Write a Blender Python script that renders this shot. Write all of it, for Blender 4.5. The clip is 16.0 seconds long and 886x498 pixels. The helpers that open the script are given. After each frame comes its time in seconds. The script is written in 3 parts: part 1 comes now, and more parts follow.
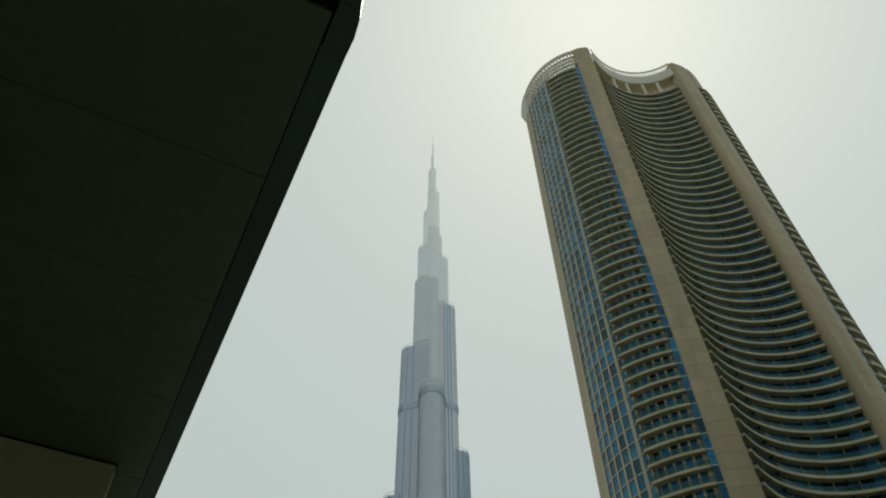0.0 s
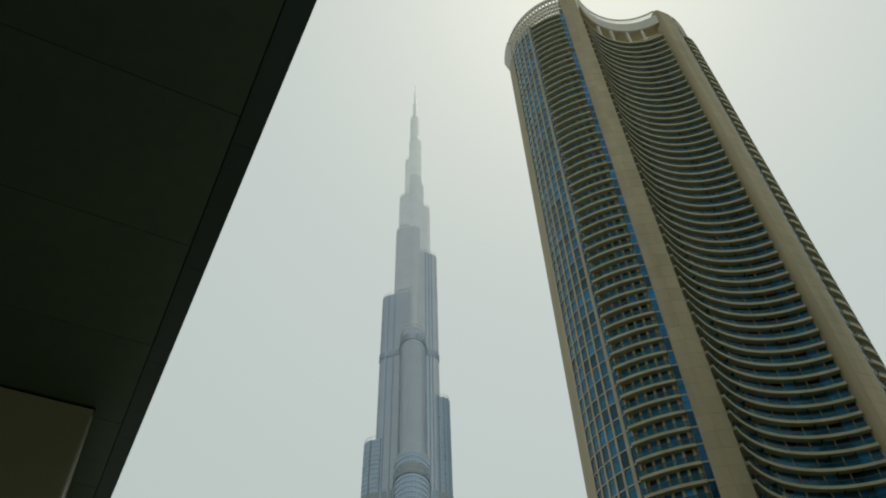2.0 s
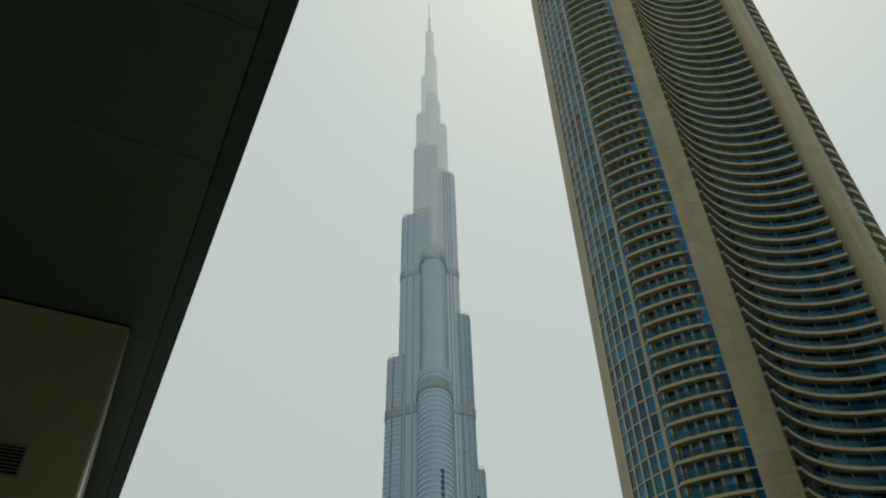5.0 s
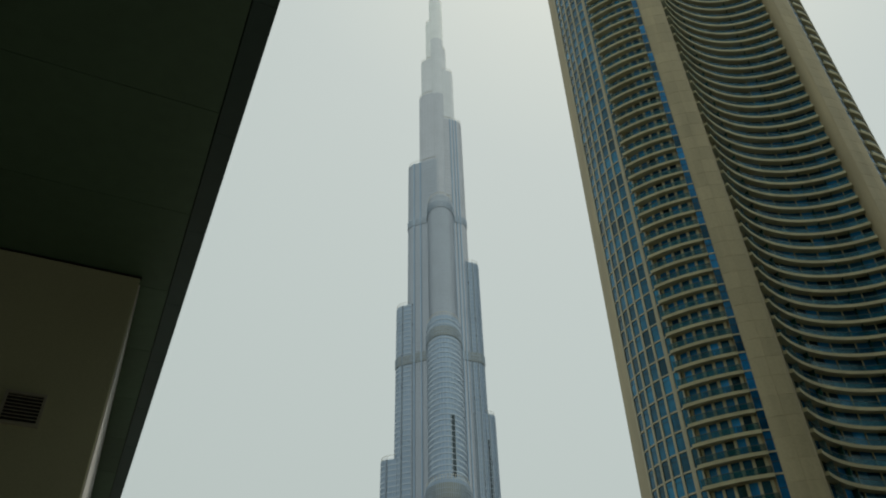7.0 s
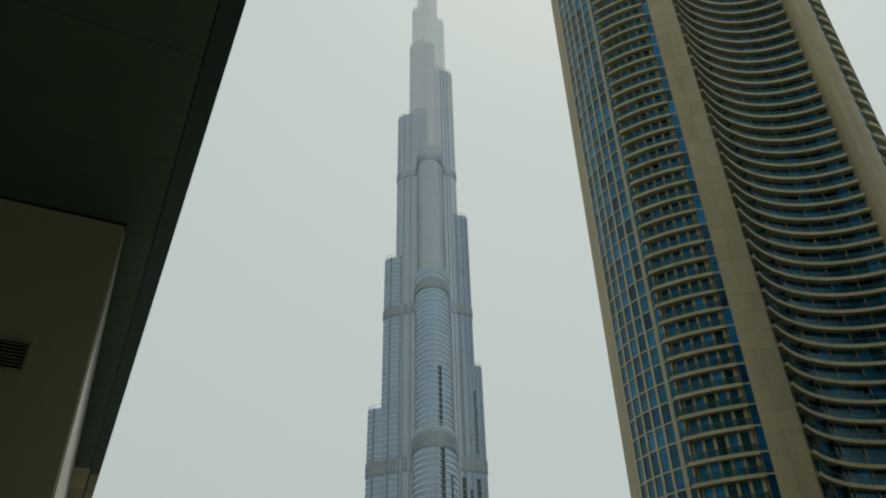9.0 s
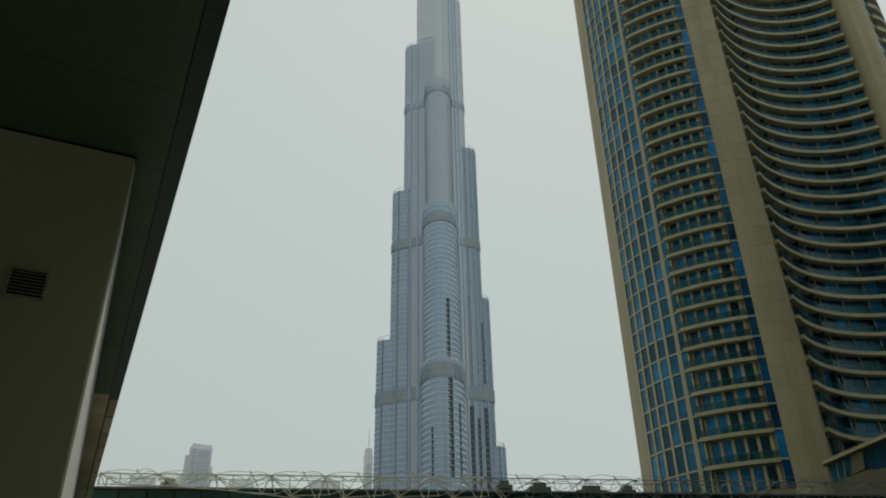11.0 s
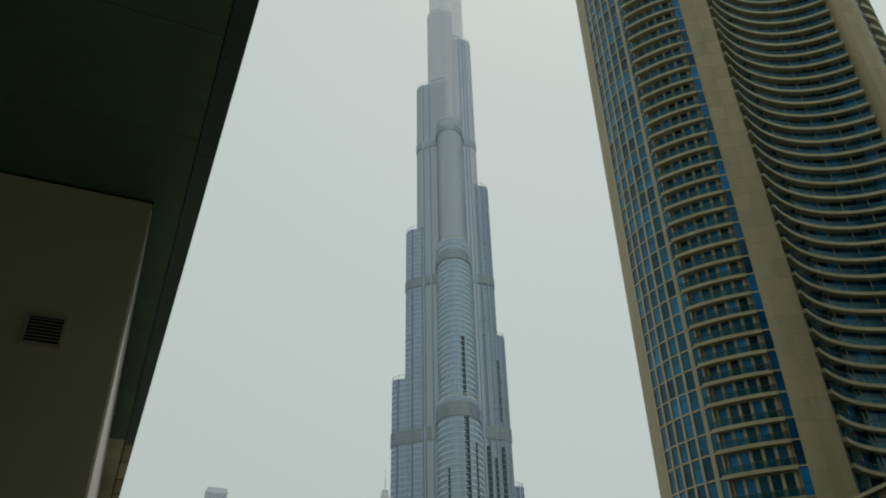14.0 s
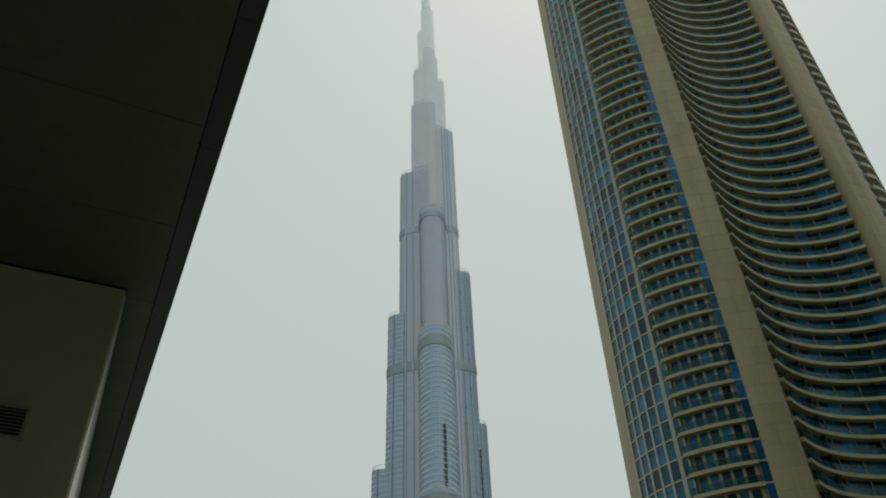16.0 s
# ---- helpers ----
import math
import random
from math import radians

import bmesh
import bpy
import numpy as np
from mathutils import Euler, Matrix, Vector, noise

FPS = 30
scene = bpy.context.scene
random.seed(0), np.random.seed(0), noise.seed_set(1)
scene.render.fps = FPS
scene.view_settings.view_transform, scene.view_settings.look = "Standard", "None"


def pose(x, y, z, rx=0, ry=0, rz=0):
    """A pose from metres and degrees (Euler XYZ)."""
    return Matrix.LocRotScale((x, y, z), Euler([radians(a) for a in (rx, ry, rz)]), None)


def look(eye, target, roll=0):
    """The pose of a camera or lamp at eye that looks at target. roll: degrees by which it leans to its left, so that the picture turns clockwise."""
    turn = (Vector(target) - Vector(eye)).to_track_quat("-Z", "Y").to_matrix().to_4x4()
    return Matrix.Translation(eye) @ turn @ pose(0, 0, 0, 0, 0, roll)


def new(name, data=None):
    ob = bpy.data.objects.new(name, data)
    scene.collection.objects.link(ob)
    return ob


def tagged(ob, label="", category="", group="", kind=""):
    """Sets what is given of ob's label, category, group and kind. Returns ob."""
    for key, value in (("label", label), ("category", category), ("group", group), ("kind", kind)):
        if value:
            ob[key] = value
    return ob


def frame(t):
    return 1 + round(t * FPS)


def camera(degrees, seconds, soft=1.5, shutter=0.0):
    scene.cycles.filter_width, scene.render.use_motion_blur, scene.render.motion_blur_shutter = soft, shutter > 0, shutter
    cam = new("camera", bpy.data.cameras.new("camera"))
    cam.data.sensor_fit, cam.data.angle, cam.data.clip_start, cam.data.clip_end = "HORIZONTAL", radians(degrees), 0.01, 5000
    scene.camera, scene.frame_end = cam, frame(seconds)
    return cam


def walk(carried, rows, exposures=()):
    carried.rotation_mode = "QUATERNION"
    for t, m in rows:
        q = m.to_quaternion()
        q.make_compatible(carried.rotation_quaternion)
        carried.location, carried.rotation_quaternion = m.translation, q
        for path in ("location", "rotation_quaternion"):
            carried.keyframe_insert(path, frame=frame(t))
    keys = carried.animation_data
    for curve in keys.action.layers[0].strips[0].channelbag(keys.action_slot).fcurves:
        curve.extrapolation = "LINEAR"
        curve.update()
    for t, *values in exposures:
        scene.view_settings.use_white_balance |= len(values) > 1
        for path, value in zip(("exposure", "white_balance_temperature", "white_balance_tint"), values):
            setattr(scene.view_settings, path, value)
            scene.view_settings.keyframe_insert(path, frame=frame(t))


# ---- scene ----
cam = camera(61.4, 16.0, soft=1.9)
# seconds, place in metres, tilt, lean and turn in degrees
PATH = [
    (0, 0.000, -0.000, 1.600, 141.835, 0.426, -0.783),
    (0.5, 0.010, 0.025, 1.602, 140.700, 0.638, -1.293),
    (1, 0.015, 0.037, 1.612, 139.658, 1.037, -1.743),
    (1.5, 0.005, 0.089, 1.639, 138.840, 1.374, -1.935),
    (2, 0.012, 0.078, 1.632, 137.907, 1.318, -1.915),
    (2.5, 0.021, 0.056, 1.609, 136.890, 1.142, -1.723),
    (3, 0.030, 0.041, 1.587, 135.890, 1.081, -1.459),
    (3.5, 0.035, 0.012, 1.560, 134.846, 1.107, -1.276),
    (4, -0.004, 0.062, 1.593, 133.633, 0.999, -1.097),
    (6.5, -0.044, 0.120, 1.614, 129.018, 1.415, 1.007),
    (7, -0.043, 0.135, 1.611, 127.839, 1.356, 0.849),
    (7.5, -0.041, 0.141, 1.612, 126.875, 1.167, 0.465),
    (8, -0.039, 0.152, 1.612, 126.000, 1.361, 0.144),
    (8.5, -0.025, 0.131, 1.598, 125.128, 1.481, -0.141),
    (9, -0.028, 0.151, 1.610, 124.160, 1.265, -0.283),
    (11.5, -0.020, 0.075, 1.545, 118.252, 0.980, 0.587),
    (12, -0.036, 0.086, 1.547, 117.961, 1.053, 1.047),
    (12.5, -0.048, 0.102, 1.559, 118.289, 1.068, 1.460),
    (13, -0.050, 0.093, 1.567, 119.096, 1.110, 2.017),
    (13.5, -0.035, 0.067, 1.566, 120.432, 1.104, 2.070),
    (14, -0.034, 0.091, 1.581, 121.976, 1.182, 1.597),
    (14.5, -0.032, 0.104, 1.595, 123.463, 1.229, 0.909),
    (15, -0.005, 0.091, 1.591, 125.157, 1.442, 0.294),
    (15.5, 0.023, 0.068, 1.593, 126.884, 1.507, 0.091),
    (16, 0.016, 0.083, 1.605, 128.488, 1.694, 0.311),
]
walk(cam, [(t, pose(x, y, z, a, b, c)) for t, x, y, z, a, b, c in PATH])

# ---- world, sun ----
SUN_AZ, SUN_EL = radians(32), radians(67)
SUN_DIR = Vector((math.sin(SUN_AZ) * math.cos(SUN_EL), math.cos(SUN_AZ) * math.cos(SUN_EL), math.sin(SUN_EL)))
world = bpy.data.worlds.new("hazy_sky")
scene.world = world
world.use_nodes = True
wn, wl = world.node_tree.nodes, world.node_tree.links
wn.clear()
w_out = wn.new("ShaderNodeOutputWorld")
w_bg = wn.new("ShaderNodeBackground")
sky = wn.new("ShaderNodeTexSky")
sky.sky_type = "NISHITA"
sky.sun_disc = False
sky.sun_elevation, sky.sun_rotation = SUN_EL, SUN_AZ
sky.air_density, sky.dust_density, sky.ozone_density = 1.0, 8.0, 1.0
# dusty air: a pale veil, brighter round the hidden sun
w_tc = wn.new("ShaderNodeTexCoord")
w_dot = wn.new("ShaderNodeVectorMath")
w_dot.operation = "DOT_PRODUCT"
w_dot.inputs[1].default_value = SUN_DIR
wl.new(w_tc.outputs["Generated"], w_dot.inputs[0])
w_ramp = wn.new("ShaderNodeValToRGB")
w_ramp.color_ramp.interpolation = "LINEAR"
els = w_ramp.color_ramp.elements
els[0].position, els[0].color = 0.0, (0.20, 0.23, 0.24, 1)
els[1].position, els[1].color = 1.0, (0.580, 0.632, 0.575, 1)
for at, c in ((0.45, (0.365, 0.410, 0.405)), (0.62, (0.435, 0.490, 0.475)), (0.73, (0.470, 0.532, 0.508)), (0.88, (0.502, 0.566, 0.542)), (0.95, (0.520, 0.580, 0.555)), (0.98, (0.555, 0.610, 0.568))):
    e = els.new(at)
    e.color = (*c, 1)
w_half = wn.new("ShaderNodeMath")
w_half.operation = "MULTIPLY_ADD"
w_half.inputs[1].default_value = w_half.inputs[2].default_value = 0.5
wl.new(w_dot.outputs["Value"], w_half.inputs[0])
wl.new(w_half.outputs[0], w_ramp.inputs[0])
w_scale = wn.new("ShaderNodeVectorMath")
w_scale.operation = "SCALE"
w_scale.inputs["Scale"].default_value = 0.004
wl.new(sky.outputs[0], w_scale.inputs[0])
w_mix = wn.new("ShaderNodeVectorMath")
w_mix.operation = "ADD"
wl.new(w_scale.outputs[0], w_mix.inputs[0])
wl.new(w_ramp.outputs[0], w_mix.inputs[1])
wl.new(w_mix.outputs[0], w_bg.inputs[0])
w_bg.inputs[1].default_value = 1.0
wl.new(w_bg.outputs[0], w_out.inputs[0])

sun = new("sun", bpy.data.lights.new("sun", "SUN"))
sun.data.energy, sun.data.angle, sun.data.color = 1.9, radians(8), (1.0, 0.94, 0.82)
sun.matrix_world = look(SUN_DIR * 100, (0, 0, 0))


# ---- materials ----
def mat(name, base, rough=0.6, metal=0.0, var=0.25, scale=0.6, fine=14.0, bump=0.15, spec=0.5, rnd=0.0, streak=False, alpha=1.0, tint=None):
    m = bpy.data.materials.new(name)
    m.use_nodes = True
    n, l = m.node_tree.nodes, m.node_tree.links
    b = n["Principled BSDF"]
    geo = n.new("ShaderNodeNewGeometry")
    mp = n.new("ShaderNodeMapping")
    mp.inputs["Scale"].default_value = (1, 1, 0.12) if streak else (1, 1, 1)
    l.new(geo.outputs["Position"], mp.inputs[0])
    big, small = n.new("ShaderNodeTexNoise"), n.new("ShaderNodeTexNoise")
    big.inputs["Scale"].default_value, small.inputs["Scale"].default_value = scale, fine
    big.inputs["Detail"].default_value, small.inputs["Detail"].default_value = 5, 3
    l.new(mp.outputs[0], big.inputs[0])
    l.new(geo.outputs["Position"], small.inputs[0])
    add = n.new("ShaderNodeMath")
    add.operation = "MULTIPLY_ADD"
    add.inputs[1].default_value = 0.35
    l.new(small.outputs[0], add.inputs[0])
    l.new(big.outputs[0], add.inputs[2])
    rng = n.new("ShaderNodeMapRange")
    rng.inputs["From Min"].default_value, rng.inputs["From Max"].default_value = 0.4, 0.95
    rng.inputs["To Min"].default_value, rng.inputs["To Max"].default_value = 1 - var, 1 + var
    l.new(add.outputs[0], rng.inputs[0])
    last = rng.outputs[0]
    if rnd:
        oi = n.new("ShaderNodeObjectInfo")
        rr = n.new("ShaderNodeMapRange")
        rr.inputs["To Min"].default_value, rr.inputs["To Max"].default_value = 1 - rnd, 1 + rnd
        both, wrap = n.new("ShaderNodeMath"), n.new("ShaderNodeMath")
        both.operation, wrap.operation = "ADD", "FRACT"
        l.new(oi.outputs["Random"], both.inputs[0])
        l.new(geo.outputs["Random Per Island"], both.inputs[1])
        l.new(both.outputs[0], wrap.inputs[0])
        l.new(wrap.outputs[0], rr.inputs[0])
        mul = n.new("ShaderNodeMath")
        mul.operation = "MULTIPLY"
        l.new(last, mul.inputs[0])
        l.new(rr.outputs[0], mul.inputs[1])
        last = mul.outputs[0]
    sc = n.new("ShaderNodeVectorMath")
    sc.operation = "SCALE"
    sc.inputs[0].default_value = base
    l.new(last, sc.inputs["Scale"])
    l.new(sc.outputs[0], b.inputs["Base Color"])
    r2 = n.new("ShaderNodeMapRange")
    r2.inputs["To Min"].default_value, r2.inputs["To Max"].default_value = max(0.02, rough - 0.12), min(1, rough + 0.12)
    l.new(big.outputs[0], r2.inputs[0])
    l.new(r2.outputs[0], b.inputs["Roughness"])
    b.inputs["Metallic"].default_value = metal
    b.inputs["Alpha"].default_value = alpha
    b.inputs["Specular IOR Level"].default_value = spec
    if tint:
        b.inputs["Specular Tint"].default_value = (*tint, 1)
    if bump:
        bp = n.new("ShaderNodeBump")
        bp.inputs["Strength"].default_value = bump
        bp.inputs["Distance"].default_value = 0.02
        l.new(small.outputs[0], bp.inputs["Height"])
        l.new(bp.outputs[0], b.inputs["Normal"])
    return m


M = {
    "stone": mat("beige_stone", (0.455, 0.385, 0.235), 0.75, var=0.2, scale=0.25, fine=5, streak=True),
    "panel": mat("beige_stone_panel", (0.48, 0.41, 0.25), 0.7, var=0.2, scale=0.3, fine=3, rnd=0.07, streak=True),
    "slab": mat("cream_render", (0.53, 0.485, 0.30), 0.8, var=0.18, scale=0.4, fine=4, rnd=0.06),
    # pale concrete, lightened further to put in the haze at the top
    "crown": mat("pale_concrete", (0.74, 0.71, 0.61), 0.8, var=0.10, scale=0.2, fine=4),
    "mullion": mat("cream_mullion", (0.50, 0.455, 0.31), 0.6, var=0.12, scale=0.5, bump=0.05),
    "blue": mat("blue_tinted_glass", (0.010, 0.125, 0.29), 0.10, var=0.5, scale=0.25, fine=1.0, bump=0.0, rnd=0.8, spec=0.4, tint=(0.4, 0.9, 1.0)),
    "teal": mat("teal_tinted_glass", (0.016, 0.118, 0.215), 0.10, var=0.5, scale=0.25, fine=1.0, bump=0.0, rnd=0.75, spec=0.45, tint=(0.5, 0.95, 1.0)),
    "door": mat("dark_door_glass", (0.008, 0.064, 0.125), 0.10, var=0.5, scale=0.3, fine=1, bump=0.0, rnd=0.9, spec=0.4, tint=(0.35, 0.9, 1.0)),
    "door2": mat("blue_door_glass", (0.016, 0.155, 0.36), 0.10, var=0.5, scale=0.3, fine=1, bump=0.0, rnd=0.8, spec=0.34, tint=(0.35, 0.9, 1.0)),
    "bay_rail": mat("blue_teal_rail_glass", (0.008, 0.085, 0.125), 0.10, var=0.3, scale=0.5, fine=2, bump=0.0, rnd=0.55, alpha=0.45, spec=0.55, tint=(0.4, 0.95, 1.0)),
    # b_mid, b_upper, b_high, b_steel: haze put into the colour, paler with height
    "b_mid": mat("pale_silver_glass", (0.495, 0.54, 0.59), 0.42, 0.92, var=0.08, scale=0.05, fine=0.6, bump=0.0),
    # annexe stone darkened: shade at the tower's foot put into the colour
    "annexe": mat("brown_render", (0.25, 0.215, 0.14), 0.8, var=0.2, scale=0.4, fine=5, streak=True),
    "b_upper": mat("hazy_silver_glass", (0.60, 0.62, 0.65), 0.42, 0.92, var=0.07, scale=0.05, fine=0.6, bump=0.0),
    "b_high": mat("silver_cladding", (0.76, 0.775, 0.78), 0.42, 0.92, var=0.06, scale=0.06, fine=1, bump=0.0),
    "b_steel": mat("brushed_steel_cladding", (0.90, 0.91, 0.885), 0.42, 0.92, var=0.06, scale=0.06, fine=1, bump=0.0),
    "rail": mat("teal_rail_glass", (0.005, 0.075, 0.085), 0.10, var=0.3, scale=0.4, fine=2, bump=0.0, rnd=0.55, alpha=0.42, spec=0.5, tint=(0.4, 0.95, 1.0)),
    "screen": mat("green_screen_glass", (0.012, 0.075, 0.05), 0.2, var=0.3, scale=0.4, fine=2, bump=0.0, rnd=0.3, spec=0.4),
    "metal": mat("grey_metal", (0.10, 0.11, 0.105), 0.45, 0.5, var=0.25),
    "roof": mat("roof_gravel", (0.18, 0.17, 0.15), 0.9, var=0.3),
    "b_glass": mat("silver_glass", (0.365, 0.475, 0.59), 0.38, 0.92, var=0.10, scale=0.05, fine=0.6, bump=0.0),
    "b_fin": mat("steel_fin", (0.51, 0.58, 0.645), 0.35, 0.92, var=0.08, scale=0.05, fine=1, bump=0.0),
    "b_band": mat("louvre_band", (0.36, 0.385, 0.36), 0.45, 0.8, var=0.12, scale=0.1, fine=1, bump=0.0),
    "b_dark": mat("dark_glass", (0.075, 0.105, 0.115), 0.25, 0.4, var=0.3, scale=0.3, fine=1, bump=0.0),
    # far tones lightened to put distance haze in, most in the last two
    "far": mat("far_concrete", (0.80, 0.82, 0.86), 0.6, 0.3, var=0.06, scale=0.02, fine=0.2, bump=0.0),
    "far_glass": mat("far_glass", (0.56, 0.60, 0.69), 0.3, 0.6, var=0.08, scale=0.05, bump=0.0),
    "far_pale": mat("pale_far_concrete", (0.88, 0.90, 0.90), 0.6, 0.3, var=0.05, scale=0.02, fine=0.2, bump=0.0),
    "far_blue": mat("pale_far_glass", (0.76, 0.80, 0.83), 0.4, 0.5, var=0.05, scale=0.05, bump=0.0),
    "screen_sky": mat("pale_frosted_glass", (0.22, 0.36, 0.38), 0.18, var=0.3, scale=0.5, fine=2, bump=0.0, rnd=0.35, spec=0.6),
    "plant": mat("grey_painted_sheet", (0.26, 0.27, 0.25), 0.6, 0.1, var=0.25),
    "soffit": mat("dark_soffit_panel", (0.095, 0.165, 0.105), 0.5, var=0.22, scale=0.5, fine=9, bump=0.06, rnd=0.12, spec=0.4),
    "fascia": mat("dark_fascia_metal", (0.04, 0.085, 0.075), 0.4, var=0.22, scale=0.6, fine=9, bump=0.05, rnd=0.08),
    "gap": mat("black_joint", (0.008, 0.008, 0.008), 0.9, var=0.2),
    "wall": mat("beige_wall_render", (0.49, 0.51, 0.335), 0.85, var=0.15, scale=0.35, fine=60, bump=0.12),
    "vent": mat("grey_vent_metal", (0.42, 0.41, 0.33), 0.5, 0.2, var=0.2),
    "m_glass": mat("green_black_glass", (0.018, 0.085, 0.08), 0.18, var=0.45, scale=0.4, fine=1, bump=0.0, rnd=0.45),
    "m_frame": mat("dark_frame", (0.03, 0.035, 0.035), 0.5, 0.3, var=0.2),
    "b_groove": mat("shaded_steel_glass", (0.24, 0.29, 0.34), 0.3, 0.7, var=0.1, scale=0.1, fine=1, bump=0.0),
    "white": mat("white_wall_paint", (0.74, 0.74, 0.70), 0.7, var=0.06, scale=0.6, fine=30, bump=0.05),
    "coping": mat("grey_coping", (0.24, 0.265, 0.25), 0.6, var=0.2),
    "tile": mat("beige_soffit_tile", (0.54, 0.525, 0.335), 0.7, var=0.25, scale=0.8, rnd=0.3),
    "tube": mat("cream_painted_steel", (0.86, 0.86, 0.72), 0.45, var=0.1, scale=0.6, rnd=0.08),
    # the same tubes out of the sun: shade put into the colour
    "tube_shaded": mat("grey_painted_steel", (0.23, 0.28, 0.26), 0.5, var=0.2, scale=0.6, rnd=0.25),
    "asphalt": mat("dark_asphalt", (0.048, 0.048, 0.046), 0.9, var=0.25, scale=0.3, fine=8, bump=0.2),
    # dark tone for the unseen blocks that hold off sky light
    "tinted": mat("dark_tinted_facade", (0.07, 0.085, 0.08), 0.5, var=0.25, scale=0.2, fine=2, bump=0.0),
    "paving": mat("plaza_paving", (0.105, 0.10, 0.085), 0.85, var=0.25, scale=0.3, fine=6, bump=0.2),
}


# ---- building blocks ----
def finish(bm, name, material, parent=None, label="", smooth=False):
    me = bpy.data.meshes.new(name)
    bmesh.ops.recalc_face_normals(bm, faces=bm.faces)
    bm.to_mesh(me)
    bm.free()
    me.materials.append(material)
    if smooth:
        me.polygons.foreach_set("use_smooth", [True] * len(me.polygons))
        me.set_sharp_from_angle(angle=radians(35))
    ob = new(name, me)
    if parent is not None:
        ob.parent = parent
    if label:
        ob["label"] = label
    return ob


def part(name, bm, material, parent, label="", smooth=False):
    return finish(bm, name, material, parent, label, smooth)


def again(ob, m=None, name=None):
    """One more piece on the same mesh, under the same parent."""
    o = new(name or ob.name.split(".")[0], ob.data)
    o.parent = ob.parent
    if m is not None:
        o.matrix_basis = m
    if "label" in ob:
        o["label"] = ob["label"]
    return o


REST = {}


def stack(ob, heights, keep, tall=False):
    """Repeats of a piece up a facade: the lowest ones as pieces, the rest joined."""
    for z in heights[:keep]:
        again(ob, pose(0, 0, z) @ Matrix.Diagonal((1, 1, STRETCH.get(z, 1.0) if tall else 1.0, 1)))
    if tall:
        ob.scale.z = STRETCH.get(ob.location.z, 1.0)
    rest = heights[keep:]
    if not rest:
        return
    me, k = ob.data, len(ob.data.vertices)
    co = np.empty(k * 3)
    me.vertices.foreach_get("co", co)
    co = co.reshape(-1, 3)
    verts, polys = REST.setdefault((ob.name.split(".")[0], me.materials[0].name, ob.parent.name), ([], []))
    faces = [tuple(p.vertices) for p in me.polygons]
    for z in rest:
        base = len(verts)
        verts.extend((co + (0, 0, z)).tolist())
        polys.extend(tuple(i + base for i in f) for f in faces)


def join_rest():
    """The far pieces of each kind, as one mesh of kind stuff."""
    for (name, material, parent), (verts, polys) in REST.items():
        me = bpy.data.meshes.new(name + "_set")
        me.from_pydata(verts, [], polys)
        me.materials.append(bpy.data.materials[material])
        o = new(name + "_set", me)
        o.parent = bpy.data.objects[parent]
        o["kind"] = "stuff"
    REST.clear()


def thing(name, label, category, m=None, group="", kind=""):
    ob = new(name)
    if m is not None:
        ob.matrix_world = m
    return tagged(ob, label, category, group, kind)


def add_box(bm, x0, x1, y0, y1, z0, z1, bevel=0.0):
    vs = [bm.verts.new((x, y, z)) for z in (z0, z1) for x, y in ((x0, y0), (x1, y0), (x1, y1), (x0, y1))]
    fs = [bm.faces.new([vs[i] for i in f]) for f in
          ((3, 2, 1, 0), (4, 5, 6, 7), (0, 1, 5, 4), (1, 2, 6, 5), (2, 3, 7, 6), (3, 0, 4, 7))]
    if bevel:
        bmesh.ops.bevel(bm, geom=list({e for f in fs for e in f.edges}), offset=bevel, segments=2, profile=0.7, affect="EDGES")
    return bm


def box(*a, **k):
    return add_box(bmesh.new(), *a, **k)


def add_prism(bm, pts, z0, z1):
    """Upright block over a plan outline."""
    lo = [bm.verts.new((x, y, z0)) for x, y in pts]
    hi = [bm.verts.new((x, y, z1)) for x, y in pts]
    n = len(pts)
    bm.faces.new(lo[::-1])
    bm.faces.new(hi)
    for i in range(n):
        bm.faces.new((lo[i], lo[(i + 1) % n], hi[(i + 1) % n], hi[i]))
    return bm


def prism(pts, z0, z1):
    return add_prism(bmesh.new(), pts, z0, z1)


def add_tube(bm, a, b, r, n=6):
    a, b = Vector(a), Vector(b)
    q = (b - a).to_track_quat("Z", "Y").to_matrix()
    ra = [bm.verts.new(a + q @ Vector((r * math.cos(2 * math.pi * i / n), r * math.sin(2 * math.pi * i / n), 0))) for i in range(n)]
    rb = [bm.verts.new(v.co + (b - a)) for v in ra]
    for i in range(n):
        bm.faces.new((ra[i], ra[(i + 1) % n], rb[(i + 1) % n], rb[i]))
    bm.faces.new(ra[::-1])
    bm.faces.new(rb)
    return bm


def ring(c, r, a0, a1, n):
    """Points of an arc, degrees."""
    return [(c[0] + r * math.cos(radians(a0 + (a1 - a0) * i / n)), c[1] + r * math.sin(radians(a0 + (a1 - a0) * i / n))) for i in range(n + 1)]


def sector(c, r0, r1, a0, a1, n):
    return ring(c, r0, a0, a1, n) + ring(c, r1, a1, a0, n)


# ---- ground ----
g = tagged(finish(box(-2500, 2500, -2500, 2500, -0.5, 0.0), "ground", M["paving"]), "wide stone-paved ground between the buildings", "ground", kind="structure")

# unseen dark slab, added so less light bounces up to the towers
road = tagged(finish(box(-400, 600, 18, 330, 0.0, 0.03), "road", M["asphalt"]), "unseen dark ground slab added to cut bounced light", "road", kind="structure")

